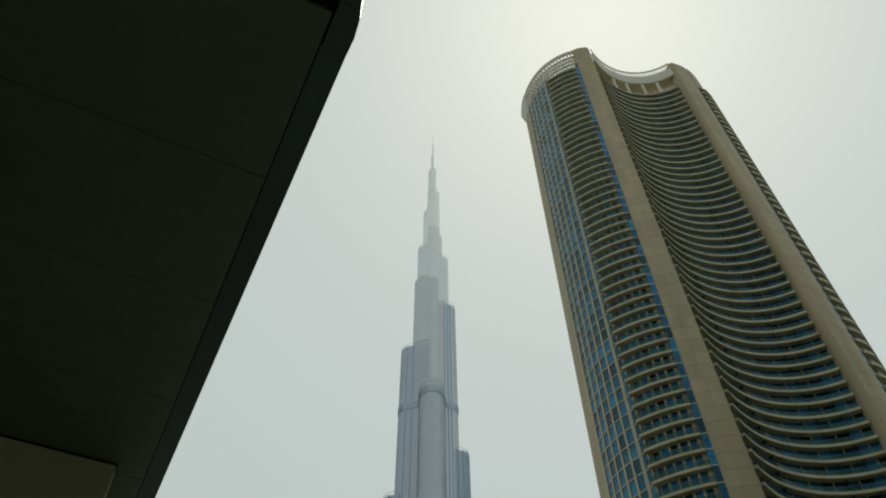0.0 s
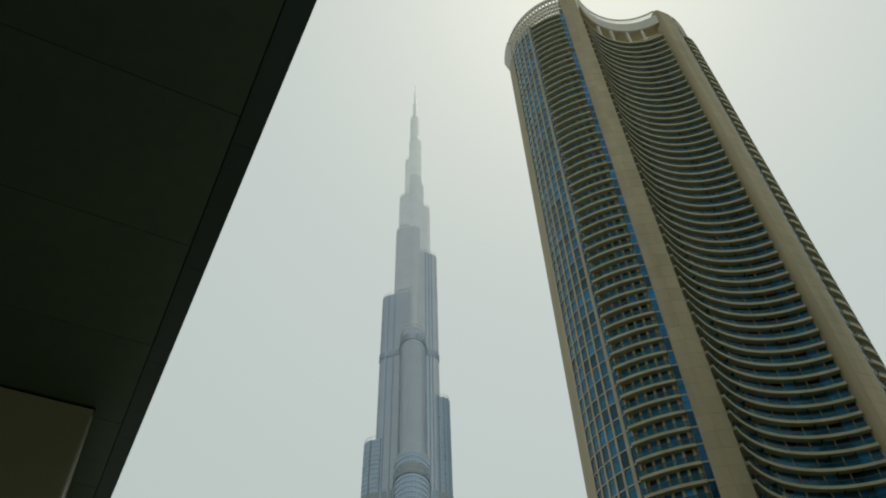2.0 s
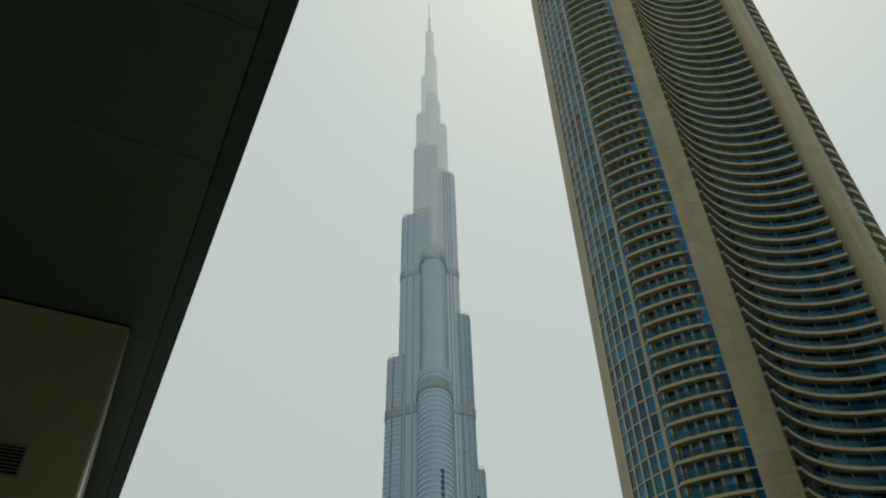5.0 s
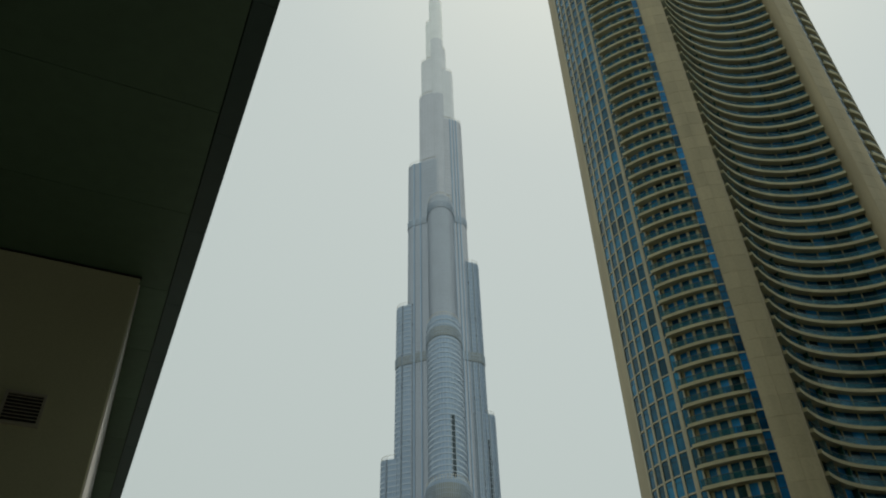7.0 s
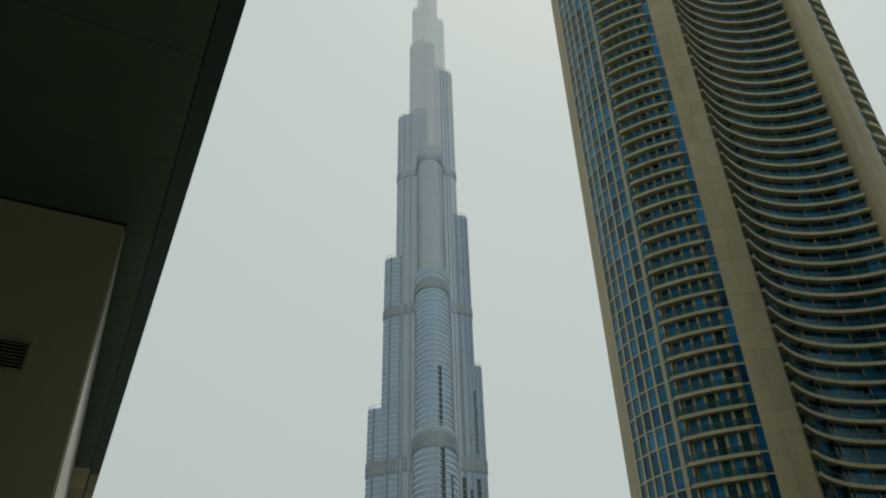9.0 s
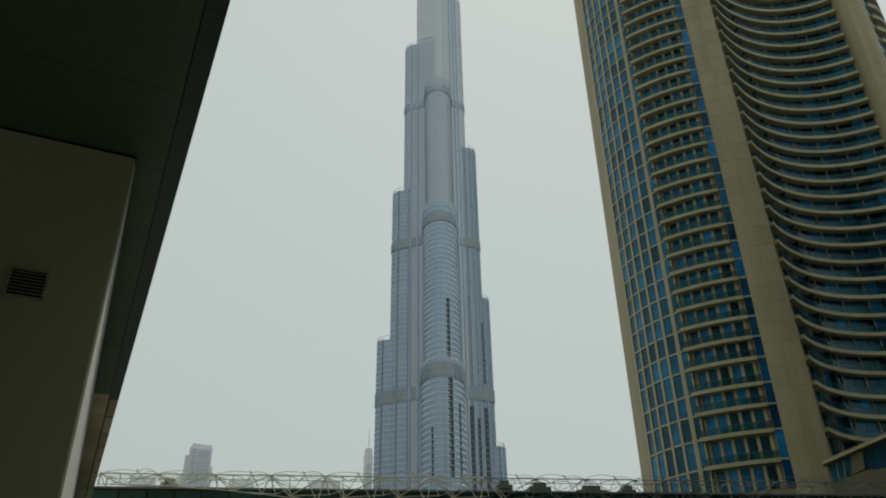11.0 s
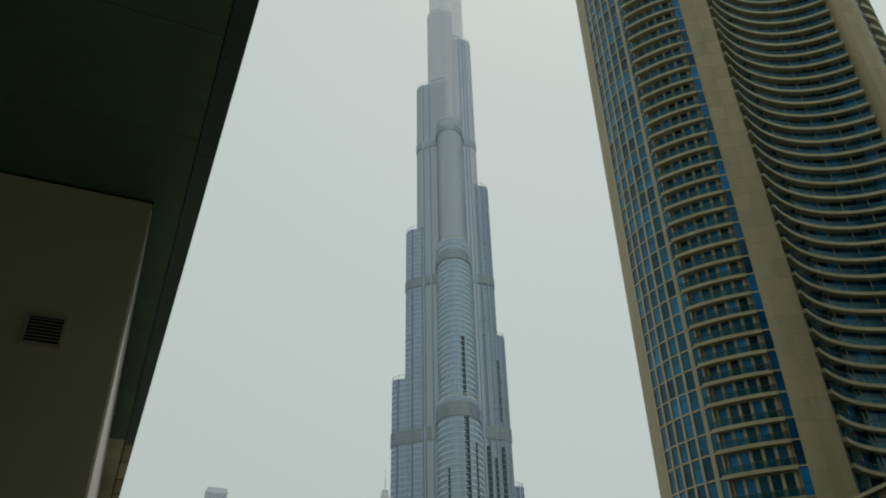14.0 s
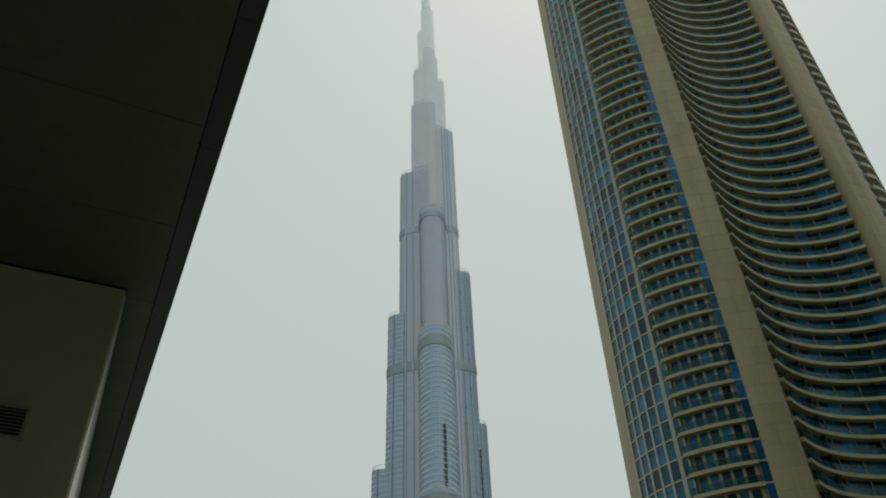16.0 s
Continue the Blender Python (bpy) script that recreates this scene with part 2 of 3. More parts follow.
# ---- the near building: canopy, wall, vent ----
NEAR = Matrix(((0.904, -0.427, 0, 0), (0.427, 0.904, 0, 0), (0, 0, 1, 0), (0, 0, 0, 1)))  # local x: out, local y: along the edge
SOF = 5.535
canopy = thing("canopy", "dark metal-panelled canopy soffit over the wall corner", "canopy", NEAR, kind="structure")
N_OUT, N_IN = 0.294, 0.145
edge = [(-14, -3.2), (-3.0, -3.2), (0.0, -0.6), (0.14, 0.8), (0.215, 1.25), (0.2575, 1.444), (0.286, 1.547), (0.298, 1.66), (N_OUT, 1.756), (N_OUT, 40), (-14, 40)]
part("roof_slab", prism(edge, SOF + 0.10, SOF + 0.35), M["fascia"], canopy)
part("joint_backing", prism([(x - 0.004 if x > 0 else x, y) for x, y in edge], SOF + 0.04, SOF + 0.098), M["gap"], canopy)
# outer strip, in lengths
strip = part("fascia_panel", box(N_IN + 0.003, N_OUT + 0.004, 0.001, 1.169, SOF, SOF + 0.05, bevel=0.004), M["fascia"], canopy, "dark fascia strip panel")
strip.location = (0, 1.77, 0)
# farther along, light thrown up from the ground is put in as beige
tile = part("fascia_panel", box(N_IN + 0.018, N_OUT + 0.004, 0.055, 1.115, SOF, SOF + 0.05, bevel=0.004), M["tile"], canopy, "edge tile, ground light put in as beige")
tile.location = (0, 1.77 + 1.17 * 10, 0)
for k in range(1, 32):
    if k != 10:
        again(strip if k < 10 else tile, pose(0, 1.77 + 1.17 * k, 0))
part("fascia_panel", prism([(N_IN + 0.012, 1.50), (N_IN + 0.012, 1.769), (N_OUT + 0.004, 1.769), (0.302, 1.66), (0.289, 1.547), (0.275, 1.50)], SOF, SOF + 0.05), M["fascia"], canopy)
part("fascia_panel", prism([(-0.02, 0.8), (-0.02, 1.497), (0.274, 1.497), (0.2615, 1.444), (0.219, 1.25), (0.144, 0.8)], SOF, SOF + 0.05), M["fascia"], canopy)
# wide panels, one row either side of the near joint
PW = 2.4
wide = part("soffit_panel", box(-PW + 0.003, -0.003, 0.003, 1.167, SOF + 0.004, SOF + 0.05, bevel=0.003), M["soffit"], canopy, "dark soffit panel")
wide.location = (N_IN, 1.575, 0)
# inner panels beside them, beige for the same ground light
warm = part("soffit_panel", box(-PW + 0.003, -0.003, 0.003, 1.167, SOF + 0.004, SOF + 0.05, bevel=0.003), M["tile"], canopy, "soffit panel, ground light put in as beige")
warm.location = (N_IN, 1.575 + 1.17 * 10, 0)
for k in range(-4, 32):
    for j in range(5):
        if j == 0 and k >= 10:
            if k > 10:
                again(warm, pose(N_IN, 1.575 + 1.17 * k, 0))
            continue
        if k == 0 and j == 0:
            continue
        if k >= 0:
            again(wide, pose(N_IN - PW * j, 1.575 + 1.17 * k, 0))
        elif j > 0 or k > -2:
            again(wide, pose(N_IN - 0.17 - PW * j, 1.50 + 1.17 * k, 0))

# unseen blocks added over, behind and beside the walk to hold off sky light
mass = tagged(finish(box(-34, -0.9, -30, 40, SOF + 0.35, 92), "wall_upper", M["wall"]), "unseen beige block added over the canopy to hold off sky light", "wall", kind="structure")
mass.matrix_world = NEAR
behind = tagged(finish(box(-90, 114, -52, -50, 0, 150), "wall_behind", M["tinted"]), "unseen dark block added behind to hold off sky light", "wall", kind="structure")
behind.matrix_world = NEAR
tagged(finish(prism([(84, -60), (92, -60), (92, 88), (84, 88)], 0, 90), "wall_aside", M["tinted"]), "unseen dark block added at the side to hold off sky light", "wall", kind="structure")
tagged(finish(box(93, 99, -75, 5, 0, 175), "wall_far_side", M["tinted"]), "unseen tall dark block added farther aside to hold off sky light", "wall", kind="structure")
WALL_N, WALL_S = -0.112, 6.115
wall = tagged(part("wall_near", box(-14, WALL_N, WALL_S, 40, 0, SOF, bevel=0.012), M["wall"], None), "beige rendered wall under the canopy", "wall", kind="structure")
wall.matrix_world = NEAR
# this face looks to the sky, whose light is put in as white
side = tagged(part("wall_side", box(WALL_N + 0.001, WALL_N + 0.012, WALL_S + 0.03, 39.9, 0, SOF - 0.06), M["white"], None), "side face of the wall, sky light put in as white", "wall", kind="structure")
side.matrix_world = NEAR
# seam strip along the top of the wall
trim = tagged(part("trim", box(-14, WALL_N + 0.01, WALL_S - 0.012, WALL_S + 0.02, SOF - 0.016, SOF - 0.002), M["gap"], None), "dark shadow gap between wall and soffit", "trim", kind="structure")
trim.matrix_world = NEAR

vent = thing("wall_vent", "square dark metal louvre vent set in the beige wall", "vent", NEAR @ pose(-0.669, WALL_S, 4.165))
VW, VH = 0.285, 0.26
bm = bmesh.new()
for a in ((-VW / 2, -VW / 2 + 0.02, -VH / 2, VH / 2), (VW / 2 - 0.02, VW / 2, -VH / 2, VH / 2), (-VW / 2 + 0.02, VW / 2 - 0.02, -VH / 2, -VH / 2 + 0.02), (-VW / 2 + 0.02, VW / 2 - 0.02, VH / 2 - 0.02, VH / 2)):
    add_box(bm, a[0], a[1], -0.03, 0.0, a[2], a[3])
part("frame", bm, M["vent"], vent, "thin metal vent frame")
part("backing", box(-VW / 2 + 0.02, VW / 2 - 0.02, -0.006, -0.001, -VH / 2 + 0.02, VH / 2 - 0.02), M["gap"], vent)
sl = part("slat", box(-VW / 2 + 0.02, VW / 2 - 0.02, -0.016, 0.0, -0.002, 0.002), M["vent"], vent)
sl.matrix_basis = pose(0, -0.012, -0.1, 35)
for k in range(1, 8):
    again(sl, pose(0, -0.012, -0.1 + 0.028 * k, 35))

# ---- the mall with its lattice ----
MALL = Matrix.Translation((0, 0, 1.6)) @ pose(0, 0, 0, 0, 0, 8)  # local y: away from the walk
MD, MP = 60.0, 11.9
mall = thing("mall_building", "long low building with dark green-black glazed front", "building", MALL)
part("body", box(-42, 70, MD + 0.3, MD + 24, -1.6, MP - 0.2), M["m_frame"], mall)
part("parapet", box(-42.2, 70.2, MD - 0.05, MD + 0.6, MP - 0.18, MP, bevel=0.05), M["coping"], mall, "dark parapet coping")
pane = part("pane", box(0.05, 1.95, MD + 0.12, MD + 0.2, 0.0, 2.6), M["m_glass"], mall)
pane.location = (-42, 0, MP - 2.84)
for i in range(56):
    for j in range(3):
        if i or j:
            again(pane, pose(-42 + 2 * i, 0, MP - 2.84 - 2.7 * j))
mul = part("mullion", box(-0.05, 0.05, MD, MD + 0.28, -1.6, MP - 0.56), M["m_frame"], mall)
mul.location = (-42, 0, 0)
for i in range(1, 57):
    again(mul, pose(-42 + 2 * i, 0, 0))

random.seed(5)
lat = thing("roof_lattice", "cream-painted tubular steel lattice along the parapet", "lattice", MALL)
unit = bmesh.new()
add_tube(unit, (0, 0, 0), (0, 0, 1), 1.0, 6)
first = {}


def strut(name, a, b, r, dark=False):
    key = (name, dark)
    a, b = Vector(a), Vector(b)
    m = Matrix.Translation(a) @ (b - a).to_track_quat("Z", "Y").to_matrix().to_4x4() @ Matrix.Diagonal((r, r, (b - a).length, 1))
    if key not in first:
        first[key] = part(name, unit.copy(), M["tube_shaded" if dark else "tube"], lat, "steel tube, shade put into its colour" if dark else "")
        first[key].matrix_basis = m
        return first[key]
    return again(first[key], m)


def lat_low(x):
    """Height of the lattice's lower edge, which drops away from its free end."""
    return max(8.3, 11.75 - 0.0045 * (x + 17) ** 2)


# a straight main tube carries fans of struts at even nodes; thin hoops arch over it
LX0, LX1, PITCH, CH = -17.2, 40.0, 4.1, 12.6
FRONT, BACK = MD - 1.1, MD + 0.8
nodes = [x for x in (7.34 + PITCH * k for k in range(-5, 12))]
strut("post", (LX0, FRONT, 11.75), (LX0, FRONT, CH + 0.1), 0.05)
strut("post", (LX0, BACK, MP), (LX0, BACK, CH + 0.05), 0.04)
prev = None
for x in [LX0] + nodes:
    # past this point the lattice's shade comes from the darker tube colour
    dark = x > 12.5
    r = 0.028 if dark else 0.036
    jit = random.uniform(-0.12, 0.12)
    top = Vector((x, FRONT, CH))
    back = Vector((x + jit, BACK, CH + 0.05))
    low_z = lat_low(x)
    d = Vector((x + 1.5 + jit, FRONT - 0.25, max(lat_low(x + 1.5), 11.08 - random.uniform(0, 0.1))))
    e = Vector((x - 0.45, FRONT - 0.35, max(low_z, 10.5)))
    f = Vector((x + 0.45 + jit, FRONT - 0.15, max(low_z, 11.2)))
    p = Vector((x - 1.5 + jit, FRONT + 0.1, CH + 0.2))
    if prev:
        pt, pb, pd, pe, pf, px = prev
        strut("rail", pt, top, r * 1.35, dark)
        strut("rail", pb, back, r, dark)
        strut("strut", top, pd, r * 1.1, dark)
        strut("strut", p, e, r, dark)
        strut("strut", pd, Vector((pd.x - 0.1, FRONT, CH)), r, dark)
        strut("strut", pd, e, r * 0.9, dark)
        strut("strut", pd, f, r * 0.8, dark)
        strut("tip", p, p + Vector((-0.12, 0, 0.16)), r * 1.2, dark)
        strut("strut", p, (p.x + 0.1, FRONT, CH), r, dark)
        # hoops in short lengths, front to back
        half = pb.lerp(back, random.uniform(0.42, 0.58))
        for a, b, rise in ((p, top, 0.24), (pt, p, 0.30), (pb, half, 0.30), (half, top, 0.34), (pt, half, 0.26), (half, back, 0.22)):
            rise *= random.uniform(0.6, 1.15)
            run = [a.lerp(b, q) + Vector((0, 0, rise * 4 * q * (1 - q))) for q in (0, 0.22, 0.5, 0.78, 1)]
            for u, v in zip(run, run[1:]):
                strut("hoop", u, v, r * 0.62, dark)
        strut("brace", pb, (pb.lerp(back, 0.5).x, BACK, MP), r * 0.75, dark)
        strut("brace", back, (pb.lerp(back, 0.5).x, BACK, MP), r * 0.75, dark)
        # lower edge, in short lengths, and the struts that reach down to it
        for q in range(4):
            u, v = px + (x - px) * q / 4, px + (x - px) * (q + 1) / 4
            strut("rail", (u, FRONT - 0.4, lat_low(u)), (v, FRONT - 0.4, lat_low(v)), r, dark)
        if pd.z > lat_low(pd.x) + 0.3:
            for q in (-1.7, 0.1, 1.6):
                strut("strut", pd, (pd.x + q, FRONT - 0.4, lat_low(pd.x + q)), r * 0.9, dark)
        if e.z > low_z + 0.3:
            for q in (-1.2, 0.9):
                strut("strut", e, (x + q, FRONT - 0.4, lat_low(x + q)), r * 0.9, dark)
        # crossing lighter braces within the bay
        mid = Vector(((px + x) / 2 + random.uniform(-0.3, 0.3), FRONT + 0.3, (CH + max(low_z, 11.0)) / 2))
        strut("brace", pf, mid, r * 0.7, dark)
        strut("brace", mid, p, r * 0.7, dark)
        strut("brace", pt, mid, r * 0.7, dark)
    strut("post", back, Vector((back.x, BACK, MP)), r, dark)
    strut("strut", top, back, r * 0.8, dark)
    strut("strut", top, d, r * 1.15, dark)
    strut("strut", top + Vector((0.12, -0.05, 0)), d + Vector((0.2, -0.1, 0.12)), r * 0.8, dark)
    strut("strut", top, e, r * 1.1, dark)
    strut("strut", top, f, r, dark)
    prev = (top, back, d, e, f, x)
unit.free()


def roof_unit(x, w, h, d, label):
    """Plant box on the roof: casing, base, louvred face, tapered hood."""
    t = thing("roof_plant_unit", label, "roof plant", MALL @ pose(x, MD + 2.5, MP - 0.35), group="plant units on the mall roof")
    part("casing", box(-w / 2, w / 2, 0, d, 0.15, h, bevel=0.05), M["plant"], t)
    part("base", box(-w / 2 - 0.1, w / 2 + 0.1, -0.1, d + 0.1, 0, 0.15), M["m_frame"], t)
    part("hood", prism([(-w * 0.3, 0.1), (w * 0.3, 0.1), (w * 0.2, d * 0.7), (-w * 0.2, d * 0.7)], h, h + 0.35), M["plant"], t)
    s = part("slat", box(-w / 2 + 0.15, w / 2 - 0.15, -0.04, 0.0, 0, 0.06), M["m_frame"], t)
    s.location = (0, 0, 0.35)
    for k in range(1, int((h - 0.5) / 0.2)):
        again(s, pose(0, 0, 0.35 + 0.2 * k))


roof_unit(-13.0, 1.3, 1.2, 2, "brown-grey metal plant box on the mall roof")
roof_unit(13.9, 1.3, 1.35, 2, "dark metal plant box with hood on the mall roof")
roof_unit(16.9, 1.9, 1.2, 2, "dark metal plant box with hood on the mall roof")
roof_unit(21.4, 2.6, 1.0, 2, "low wide metal plant unit on the mall roof")
roof_unit(24.6, 1.3, 1.05, 2, "dark metal plant box on the mall roof")

# ---- the residential tower ----
TOW = Matrix.Translation((70, 109.65, 0)) @ pose(0, 0, 0, 0, 0, 8.4)
tower = thing("residential_tower", "tall beige residential tower with curved balconies and blue glass", "tower", TOW)
AC, AR = (-11.6, 21.2), 21.95          # centre and radius of the rounded flank
BC, BR = (0.0, -14.9), 20.6            # centre and radius of the hollow bay
FH, F0, NF = 3.41, 41.9, 59
LOW = [26.5, 30.8, 34.6, 37.9]
GROUND_ROW = 22.4
FLOORS = LOW + [F0 + FH * i for i in range(NF)]
TOP, LAST = 253.6, FLOORS[-1]
# the lowest storeys are higher or lower than the rest
STRETCH = {a: (b - a) / FH for a, b in zip([GROUND_ROW] + LOW, LOW + [F0])}
A_FIN0, A_FIN1, A_GRID, A_WIN, A_BAL, A_PIL = 168.0, 184.4, 211.7, 215.6, 242.5, 246.0
A_CROWN = 181.5                         # where the open crown begins


def mir(pts, s):
    return [(x * s, y + (0.8 if s < 0 else 0)) for x, y in pts]


def flank(pts, s):
    """Outline of a flank as it stands, or mirrored to the other side."""
    return [(x, y) if s > 0 else (1.5 - x, y + 0.4) for x, y in pts]


def bay(r0, r1, a0, a1, n):
    """Ring piece of the hollow bay, which turns slightly away at its far end."""
    return [(x, y + 0.028 * (x + 14)) for x, y in sector(BC, r0, r1, a0, a1, n)]


BAL_WALL = AR - 0.75
BAY_WALL = BR + 1.4
H_BAY = math.degrees(math.asin(13.9 / BR))
b_ang = math.degrees(math.asin(15.2 / BAY_WALL))
# plan of the solid core
left = ring(AC, AR - 0.35, A_FIN1 - 1, A_WIN, 12) + ring(AC, BAL_WALL, A_WIN, A_BAL, 14) + ring(AC, AR - 0.35, A_BAL, A_PIL + 1, 2)
bay_pts = ring(BC, BAY_WALL + 0.2, 90 + b_ang, 90, 10)  # behind the balconies
half = left + [(-16.2, 1.2)] + bay_pts
half = [(x, y + (0.028 * (x + 14) if x > -14 else 0)) for x, y in half]
outline = half + [(-x, y + 0.056 * -min(0, x)) for x, y in half[::-1][1:]] + [(28, 34), (-28, 34)]
part("wall", prism(outline, 0, LAST + 0.5), M["stone"], tower, "beige stone-clad tower wall")
part("roof", prism([(x * 0.97, 0.6 + y * 0.97) for x, y in outline], LAST + 0.5, LAST + 1.0), M["roof"], tower)

for s in (-1, 1):
    k = -s  # left flank is drawn as it stands, the other mirrored
    # outer fin and its stone edge
    part("edge_fin", prism(flank(sector(AC, AR - 2.4, AR - 0.24, A_FIN0, A_FIN1, 6), k), 0, TOP - 1.5), M["panel"], tower, "beige stone edge fin", smooth=True)
    # pilaster: core and floor-high cladding panels
    wide_by = 1.5 if s > 0 else 0.0
    rim = [(-20.6 - wide_by, 1.05), (-20.1 - wide_by, 0.62), (-19.3 - wide_by * 0.8, 0.15), (-18.4 - wide_by * 0.5, -0.22), (-17.4, -0.53), (-16.5, -0.72), (-15.95, -0.76)]
    inner = [(-15.4, -0.6), (-14.95, -0.2), (-14.65, 0.4), (-14.55, 2.0)] if s > 0 else [(-15.35, -0.5), (-15.2, 2.0)]
    pil = [(-20.5 - wide_by, 1.9)] + rim + inner + [(-16.2, 4.0), (-19.6 - wide_by, 4.0)]
    part("pilaster", prism(mir(pil, k), 0, TOP - 0.15), M["stone"], tower, "tall beige stone pilaster", smooth=True)
    joint = [(rim[3][0] - 0.014, rim[3][1] + 0.006), (rim[3][0] + 0.014, rim[3][1] - 0.006)]
    for run in (rim[:3] + joint[:1], joint[1:] + rim[4:]):
        face = [(x, y - 0.055) for x, y in run] + [(x, y - 0.005) for x, y in run[::-1]]
        pp = part("panel", prism(mir(face, k), 0.025, FH - 0.025), M["panel"], tower, smooth=True)
        pp.location = (0, 0, LOW[0])
        for z in [FLOORS[0] - FH * q for q in range(1, 7)] + [FLOORS[0] + FH * q for q in range(1, 66)]:
            again(pp, pose(0, 0, z))
    # curtain wall: mullions over the height, spandrels and panes by floor
    cols = 5
    da = (A_GRID - A_FIN1) / cols
    for c in range(cols + 1):
        a = A_FIN1 + da * c
        part("mullion", prism(flank(sector(AC, AR - 0.35, AR + 0.14, a - 0.62, a + 0.62, 1), k), 0, LAST + 4), M["mullion"], tower)
    sp = part("spandrel", prism(flank(sector(AC, AR - 0.3, AR + 0.10, A_FIN1, A_WIN + 0.5, 10), k), -0.3, 0.0), M["mullion"], tower)
    sp.location = (0, 0, FLOORS[0])
    panes = [part("pane", prism(flank(sector(AC, AR - 0.2, AR - 0.06, A_FIN1 + da * c + 0.64, A_FIN1 + da * (c + 1) - 0.64, 2), k), 0.02, FH - 0.32), M["teal"], tower) for c in range(cols)]
    panes.append(part("pane", prism(flank(sector(AC, AR - 0.25, AR - 0.1, A_GRID + 1.35, A_WIN + 0.2, 1), k), 0.02, FH - 0.32), M["teal"], tower))
    part("mullion", prism(flank(sector(AC, AR - 0.35, AR + 0.22, A_WIN + 0.2, A_WIN + 0.9, 1), k), 0, LAST + 4), M["mullion"], tower)
    part("mullion", prism(flank(sector(AC, AR - 0.35, AR + 0.10, A_GRID + 0.6, A_GRID + 1.3, 1), k), 0, LAST + 4), M["mullion"], tower)
    for p in panes:
        p.location = (0, 0, FLOORS[0])
    # strip of windows beside the pilaster
    ws = part("pane", prism(flank(sector(AC, AR - 0.3, AR - 0.1, A_BAL + 0.25, A_PIL + 0.4, 2), k), 0.02, FH - 0.3), M["blue" if s < 0 else "door"], tower)
    ws.location = (0, 0, FLOORS[0])
    wsp = part("spandrel", prism(flank(sector(AC, AR - 0.3, AR - 0.02, A_BAL + 0.2, A_PIL + 0.4, 2), k), -0.28, 0), M["mullion"], tower)
    wsp.location = (0, 0, FLOORS[0])
    # dark transom bars across the windows
    tr = part("transom", prism(flank(sector(AC, AR - 0.1, AR - 0.02, A_FIN1, A_GRID, 10), k), 2.25, 2.33), M["m_frame"], tower)
    ts = part("transom", prism(flank(sector(AC, AR - 0.15, AR - 0.06, A_BAL + 0.25, A_PIL + 0.4, 2), k), 1.7, 1.8), M["m_frame"], tower)
    tr.location = ts.location = (0, 0, FLOORS[0])
    # rounded balconies
    bal = []
    for i in range(13):
        a, f = radians(A_WIN - 0.3 + (A_BAL - A_WIN + 0.3) * i / 12), i / 12
        rr = AR + 0.95 * (1 - f) ** 2 + 0.55 * f * (1 - f) + 0.30 * f + (0.6 * min(1, 4 * (1 - f)) if s > 0 else 0)
        bal.append((AC[0] + rr * math.cos(a), AC[1] + rr * math.sin(a)))
    back = ring(AC, BAL_WALL - 0.1, A_BAL, A_WIN - 0.3, 12)
    sb = part("balcony_slab", prism(flank(bal + back, k), -0.58, 0.4 if s > 0 else 0.0), M["slab"], tower)
    sb.location = (0, 0, FLOORS[0])
    rail_in = [(AC[0] + (x - AC[0]) * 0.9955, AC[1] + (y - AC[1]) * 0.9955) for x, y in bal]
    rail_out = [(AC[0] + (x - AC[0]) * 0.9985, AC[1] + (y - AC[1]) * 0.9985) for x, y in bal]
    rails = []
    for i in range(0, 12, 2):
        out_run, in_run = rail_out[i:i + 3], rail_in[i:i + 3]
        out_run[-1], in_run[-1] = [tuple(Vector(q[-2]).lerp(Vector(q[-1]), 0.95)) for q in (out_run, in_run)]
        rails.append(part("railing_glass", prism(flank(out_run + in_run[::-1], k), 0.04, 1.0), M["rail"], tower, "teal glass railing"))
        rails[-1].location = (0, 0, FLOORS[0])
    hr = part("handrail", prism(flank([(AC[0] + (x - AC[0]) * 1.0, AC[1] + (y - AC[1]) * 1.0) for x, y in bal] + rail_in[::-1], k), 1.03, 1.1), M["metal"], tower)
    hr.location = (0, 0, FLOORS[0])
    nd = 5
    dd = (A_BAL - A_WIN - 3) / nd
    piers = [part("pier", prism(flank(sector(AC, BAL_WALL - 0.05, BAL_WALL + 0.28, A_WIN + 1.5 + dd * c - 0.62, A_WIN + 1.5 + dd * c + 0.62, 1), k), 0, FH - 0.6), M["slab"], tower) for c in range(nd + 1)]
    doors = [part("balcony_door", prism(flank(sector(AC, BAL_WALL + 0.02, BAL_WALL + 0.1, A_WIN + 1.5 + dd * c + 0.66, A_WIN + 1.5 + dd * (c + 1) - 0.66, 2), k), 0.05, FH - 0.64), M["door2" if c in (0, 1, 3) else "door"], tower, "dark glazed balcony door") for c in range(nd)]
    for p in piers + doors:
        p.location = (0, 0, FLOORS[0])
    near = 24 if s < 0 else 0
    for p in [ws] + panes + piers + doors:
        stack(p, [GROUND_ROW] + FLOORS[1:], near, True)
    for p in [sp, wsp, sb, tr, ts]:
        stack(p, FLOORS[1:], 99 if s < 0 else 0)
    stack(hr, FLOORS[1:-1], 99 if s < 0 else 0)
    for p in rails:
        stack(p, FLOORS[1:-1], 15 if s < 0 else 0)
    # open frame crown over the flank
    for z, h in ((LAST + 3.6, 0.7), (LAST + 6.3, 0.55), (LAST + 8.9, 0.55), (TOP - 1.3, 1.2)):
        part("crown_ring", prism(flank(sector(AC, AR - 0.7, AR + 0.12, A_CROWN, A_PIL, 22), k), z, z + h), M["crown"], tower, "pale concrete crown ring", smooth=True)
